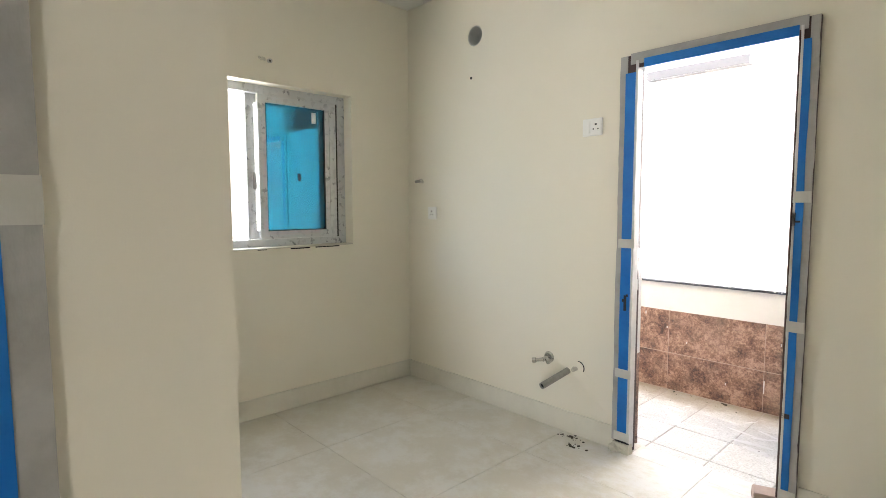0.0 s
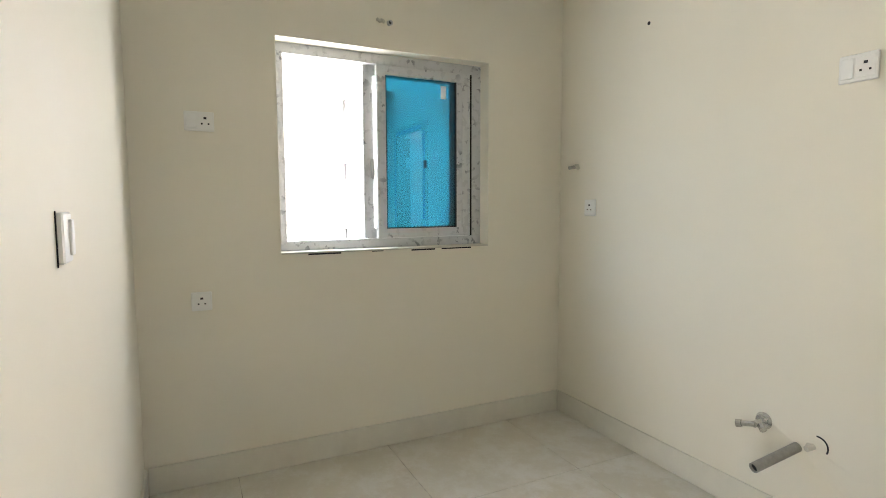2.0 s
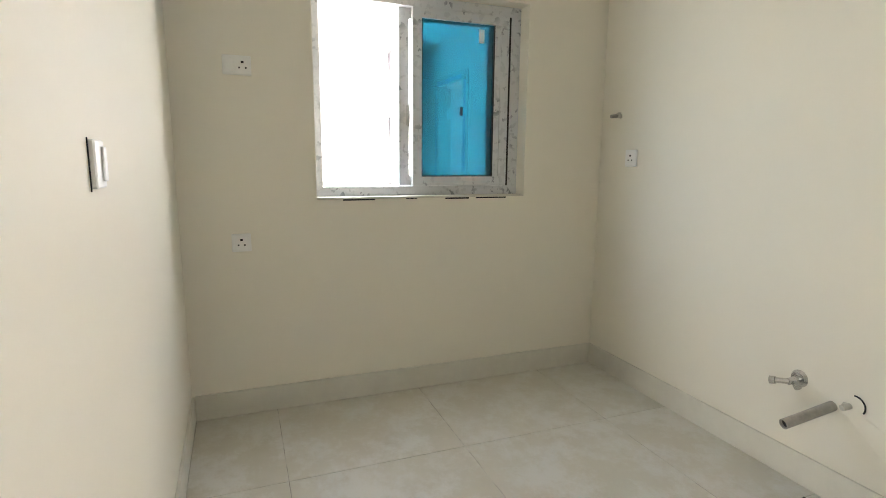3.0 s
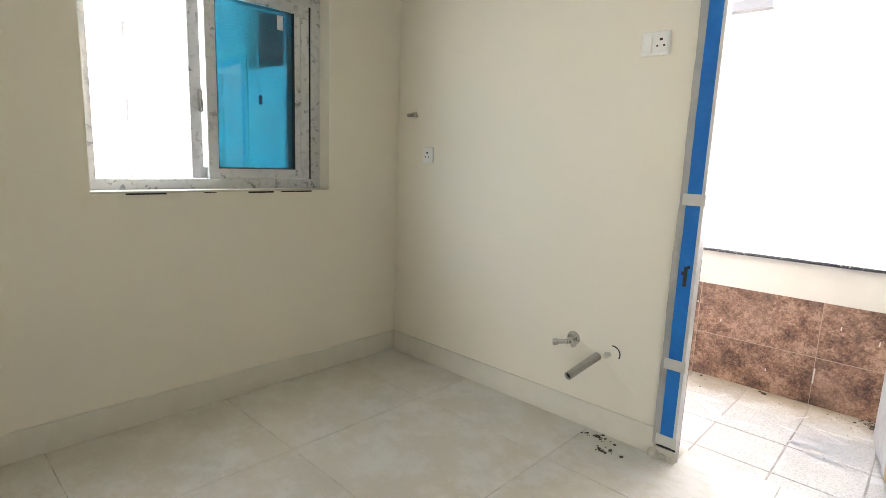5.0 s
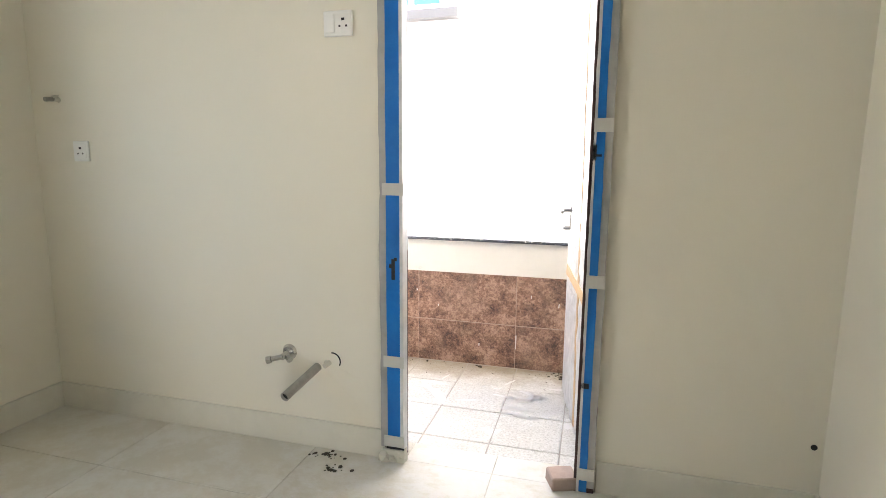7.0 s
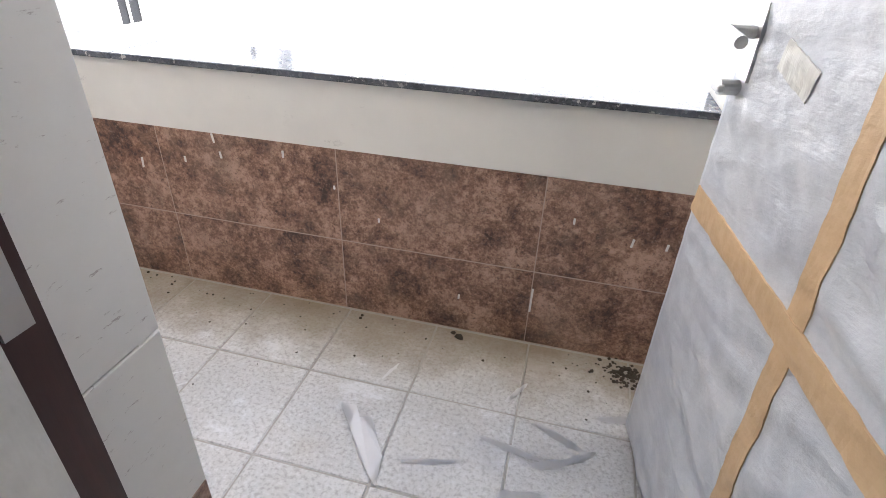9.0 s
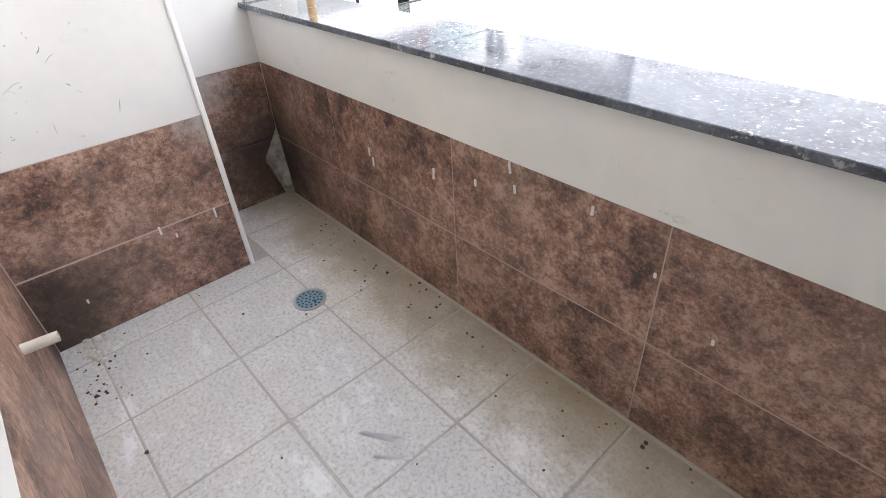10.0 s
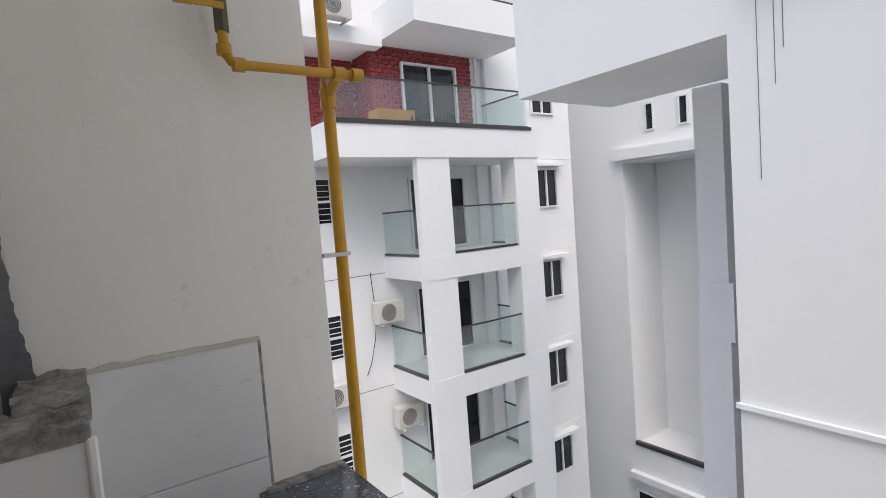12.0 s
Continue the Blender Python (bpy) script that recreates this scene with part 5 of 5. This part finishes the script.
# loose scraps and grit
bm = bmesh.new()
base = [(1.632, 0.772), (1.675, 0.778), (1.700, 0.740), (1.728, 0.756), (1.760, 0.700), (1.800, 0.640), (1.812, 0.560), (1.795, 0.575), (1.745, 0.625), (1.690, 0.700)]
top = [bm.verts.new((x, y, ZB + 0.004 + 0.006 * abs(noise.noise((x * 12, y * 12, 0))))) for x, y in base]
bmesh.ops.solidify(bm, geom=[bm.faces.new(top)], thickness=0.003)
tagged(part("paper_scrap", bm, PAPER), "torn white paper scrap on the balcony floor", "paper scrap")
bm = bmesh.new()
rr = random.Random(5)
for k in range(150):
    side = rr.random()
    x, y = rr.uniform(-0.15, 2.45), 1.165 - abs(rr.gauss(0, 0.10))
    if side < 0.22:
        x, y = rr.uniform(0.18, 0.5), 0.19 + abs(rr.gauss(0, 0.07))
    elif side < 0.36:
        x, y = rr.uniform(0.2, 2.3), rr.uniform(0.2, 1.15)
    blob(bm, (x, y, ZB + 0.001), rr.uniform(0.0015, 0.0055) * (1.5 if rr.random() < 0.08 else 1), 0.6, 200 + k)
tagged(part("floor_grit", bm, GRIT), "scattered dark grit along the balcony edges", "grit", kind="stuff")
bm = bmesh.new()
for k in range(110):
    blob(bm, (2.385 + rr.gauss(0, 0.034), 1.115 + rr.gauss(0, 0.026), ZB + 0.001), rr.uniform(0.003, 0.009), 0.45, 400 + k)
tagged(part("mud_clump", bm, GRIT), "clump of dark mud in the parapet corner", "mud", kind="stuff")
bm = bmesh.new()
for k in range(40):
    blob(bm, (0.235 + rr.gauss(0, 0.040), 0.235 + abs(rr.gauss(0, 0.05)), ZB + 0.002), rr.uniform(0.004, 0.013), 0.6, 500 + k)
tagged(part("plaster_crumbs", bm, PLASTER), "pale plaster crumbs in the wall corner", "rubble", kind="stuff")
bm = bmesh.new()
blob(bm, (1.878, 1.135, ZB + 0.003), 0.016, 0.35, 8)
blob(bm, (1.856, 1.150, ZB + 0.002), 0.010, 0.35, 9)
tagged(part("dry_leaf", bm, GRIT), "small dark dried leaf on the balcony floor", "leaf")
bm = bmesh.new()
drips = ((1.069, 0.518, 0.030), (1.085, 0.470, 0.022), (1.30, 0.50, 0.022), (0.78, 0.40, 0.035), (0.46, 0.37, 0.03), (0.475, 0.34, 0.03), (2.17, 0.42, 0.018), (2.33, 0.375, 0.026), (1.86, 0.10, 0.016), (2.085, 0.10, 0.085), (1.60, 0.33, 0.014), (0.95, 0.44, 0.02), (1.46, 0.42, 0.012), (2.42, 0.38, 0.02))
for x, z, h in drips:
    box(bm, x - 0.003, x + 0.003, 1.1765, 1.181, z, z + h, 0.0008, Matrix.Translation((x, 1.178, z)) @ Matrix.Rotation(rr.uniform(-0.15, 0.15), 4, "Y") @ Matrix.Translation((-x, -1.178, -z)))
for y, z, h in ((0.56, 0.225, 0.028), (0.60, 0.195, 0.014), (0.735, 0.21, 0.034), (0.30, 0.10, 0.014)):
    box(bm, 0.159, 0.1635, y - 0.003, y + 0.003, z, z + h, 0.0008)
tagged(part("paint_drips", bm, PAPER), "small white paint drips on the brown tiles", "paint drips", kind="stuff")

# dark scuffs on the white tiles round the shaft
bm = bmesh.new()
for k in range(110):
    y, z = 0.172 + abs(rr.gauss(0, 0.15)), rr.uniform(0.62, 1.13) - 0.1 * rr.random()
    if y > 0.76:
        continue
    a0, ln, wd, curl = rr.uniform(-0.6, 2.2), rr.choice((0.005, 0.008, 0.012, 0.02, 0.035)), rr.uniform(0.0003, 0.0013), rr.uniform(-2.4, 2.4)
    prev = None
    for i in range(6):
        f = i / 5
        ww = wd * math.sin(math.pi * (0.12 + 0.8 * f))
        row = [bm.verts.new((0.1614, y - ww * math.sin(a0), z + ww * math.cos(a0))), bm.verts.new((0.1614, y + ww * math.sin(a0), z - ww * math.cos(a0)))]
        if prev:
            bm.faces.new((prev[0], prev[1], row[1], row[0]))
        prev = row
        y, z, a0 = y + ln / 5 * math.cos(a0), z + ln / 5 * math.sin(a0), a0 + curl / 5
tagged(part("scuff_marks", bm, SCUFF), "dark scratchy scuff marks on white shaft tiles", "scuffs", kind="stuff")

# dried plaster smears trodden over the tiles
bm = bmesh.new()
for cx, cy, ln, wd, ang in ((1.91, 0.66, 0.13, 0.022, 15), (2.10, 0.755, 0.16, 0.030, -10), (2.20, 0.735, 0.09, 0.040, 20), (2.225, 0.82, 0.15, 0.035, -25), (2.27, 0.775, 0.10, 0.030, 35), (2.09, 0.95, 0.10, 0.022, 60),
                            (2.36, 0.925, 0.10, 0.030, 10), (2.19, 0.63, 0.20, 0.05, 5), (2.24, 0.55, 0.16, 0.06, -12), (1.08, 0.70, 0.11, 0.020, 30), (1.15, 0.69, 0.10, 0.012, 42), (1.11, 0.73, 0.09, 0.010, 36), (1.72, 0.93, 0.08, 0.014, 70)):
    m = pose(cx, cy, ZB + 0.0014, 0, 0, ang)
    ends = []
    for i in range(15):
        f = i / 14
        half = wd / 2 * math.sin(math.pi * min(1, 0.08 + 0.9 * f)) ** 0.6
        u = (f - 0.5) * ln
        ends.append([bm.verts.new(m @ Vector((u, s * half * (0.55 + 0.9 * abs(noise.noise((u * 70 + cx * 31, s * 5.0, cy * 17)))), 0.0002 + 0.0006 * abs(noise.noise((u * 90, s, cx)))))) for s in (-1, 1)])
    for p, q in zip(ends, ends[1:]):
        bm.faces.new((p[0], q[0], q[1], p[1]))
bmesh.ops.solidify(bm, geom=bm.faces, thickness=0.0012)
tagged(part("plaster_smears", bm, PAPER), "dried white plaster smears on the balcony tiles", "smears", kind="stuff")

# things on the terrace and walls opposite
cb = thing("cardboard_box", (-9.5, 7.3, 3.52), "closed brown cardboard box on a terrace", "box")
part("carton", one_box(-9.75, -9.25, 6.75, 7.72, 3.52, 3.93, bevel=0.01), CARDBOARD, cb)
part("label_mark", one_box(-9.2495, -9.248, 7.60, 7.66, 3.66, 3.78), CABLE, cb)
loop = [(-10.83, 7.02, 0.12), (-10.83, 7.06, -0.5), (-10.83, 7.10, -1.0), (-10.83, 7.02, -1.6), (-10.83, 6.85, -2.2), (-10.83, 6.7, -2.5)]
tagged(part("cable", bend(bmesh.new(), loop, 0.010, 6), DARK_TRIM), "loose dark cable hanging on a white wall", "cable")

# ---- pieces: floor and wall tiles ----
shared = {}


def tile(name, parent, mat, x0, x1, y0, y1, z0, z1, bevel=0.0015):
    """One tile as an object of its own; alike tiles share their mesh."""
    size = tuple(round(v, 4) for v in (x1 - x0, y1 - y0, z1 - z0))
    key = (name, mat.name, size)
    if key not in shared:
        bm = bmesh.new()
        box(bm, -size[0] / 2, size[0] / 2, -size[1] / 2, size[1] / 2, -size[2] / 2, size[2] / 2, bevel)
        me = mesh_of(bm, name)
        me.materials.append(mat)
        shared[key] = me
    ob = new(name, shared[key])
    ob.parent = parent
    ob.location = ((x0 + x1) / 2, (y0 + y1) / 2, (z0 + z1) / 2)
    return ob


def spans(lo, hi, origin, step, gap):
    """Pieces of a running grid, clipped to lo..hi."""
    k = math.floor((lo - origin) / step)
    while origin + k * step < hi - 0.004:
        a, b = max(lo, origin + k * step + gap / 2), min(hi, origin + (k + 1) * step - gap / 2)
        if b - a > 0.006:
            yield a, b
        k += 1


for x0, x1 in spans(0.0, 3.25, 0.645, 0.757, 0.0032):
    for y0, y1 in spans(-2.21, 0.0, -0.378, 0.735, 0.0032):
        tile("floor_tile", floor, FLOOR_TILE, x0, x1, y0, y1, -0.010, 0.0, 0.0012)
for x0, x1 in spans(1.80, 2.468, 0.645, 0.757, 0.0032):
    tile("floor_tile", floor, FLOOR_TILE, x0, x1, 0.001, 0.14, -0.010, -0.0005, 0.0012)
for x0, x1 in spans(2.252, 7.0, 0.645, 0.757, 0.0032):
    if x0 > 6.9:
        break
    for y0, y1 in spans(-7.0, -2.21, -0.378, 0.735, 0.0032):
        if not (x0 > 3.25 and y1 > -2.30):
            tile("floor_tile", floor, FLOOR_TILE, x0, min(x1, 7.0), y0, y1, -0.010, 0.0, 0.0012)

for x0, x1 in spans(-0.24, 3.19, 0.577, 0.3045, 0.005):
    for y0, y1 in spans(0.145, 1.180, 0.868, 0.305, 0.005):
        if x1 > 0.16 or y0 > 0.75:
            lift = rng.uniform(-0.0008, 0.0012)
            tile("floor_tile", balcony_floor, YARD_TILE, max(x0, 0.155) if y0 < 0.75 else x0, x1, y0, y1, ZB - 0.010, ZB + lift, 0.0025)

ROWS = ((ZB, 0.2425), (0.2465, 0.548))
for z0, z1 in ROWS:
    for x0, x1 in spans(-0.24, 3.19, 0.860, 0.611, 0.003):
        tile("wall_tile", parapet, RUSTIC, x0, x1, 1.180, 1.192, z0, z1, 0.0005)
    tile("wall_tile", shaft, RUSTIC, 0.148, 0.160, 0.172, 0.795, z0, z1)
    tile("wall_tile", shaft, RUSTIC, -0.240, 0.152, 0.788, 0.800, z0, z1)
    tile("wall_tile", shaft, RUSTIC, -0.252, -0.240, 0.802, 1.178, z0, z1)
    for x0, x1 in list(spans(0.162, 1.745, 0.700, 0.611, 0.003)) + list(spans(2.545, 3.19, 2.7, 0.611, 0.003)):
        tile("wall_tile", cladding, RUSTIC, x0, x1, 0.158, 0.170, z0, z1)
for x0, x1 in ((-0.24, 0.2496), (0.2504, 3.19)):
    tile("wall_tile", parapet, WHITE_TILE, x0, x1, 1.1785, 1.192, 0.549, 0.748, 0.0005)
tile("wall_tile", shaft, WHITE_TILE, 0.148, 0.161, 0.172, 0.795, 0.549, 1.152)
tile("wall_tile", shaft, WHITE_TILE, -0.240, 0.152, 0.788, 0.801, 0.549, 1.152)
tile("wall_tile", shaft, WHITE_TILE, -0.252, -0.239, 0.802, 1.184, 0.549, 0.856)
tile("wall_tile", shaft, WHITE_TILE, -0.252, -0.239, 0.802, 1.184, 0.858, 1.174)
for x0, x1 in list(spans(0.162, 1.745, 0.950, 1.222, 0.002)) + list(spans(2.545, 3.19, 2.7, 1.222, 0.002)):
    tile("wall_tile", cladding, WHITE_TILE, x0, x1, 0.158, 0.171, 0.549, 1.102)
# tiled reveals of the doorway
for z0, z1, mat in ((ZB, 0.490, RUSTIC), (0.492, 0.735, MARBLE), (0.737, 1.075, MARBLE)):
    tile("wall_tile", cladding, mat, 1.733, 1.746, 0.064, 0.188, z0, z1)
    tile("wall_tile", cladding, mat, 1.730, 1.7325, 0.172, 0.187, z0, z1)
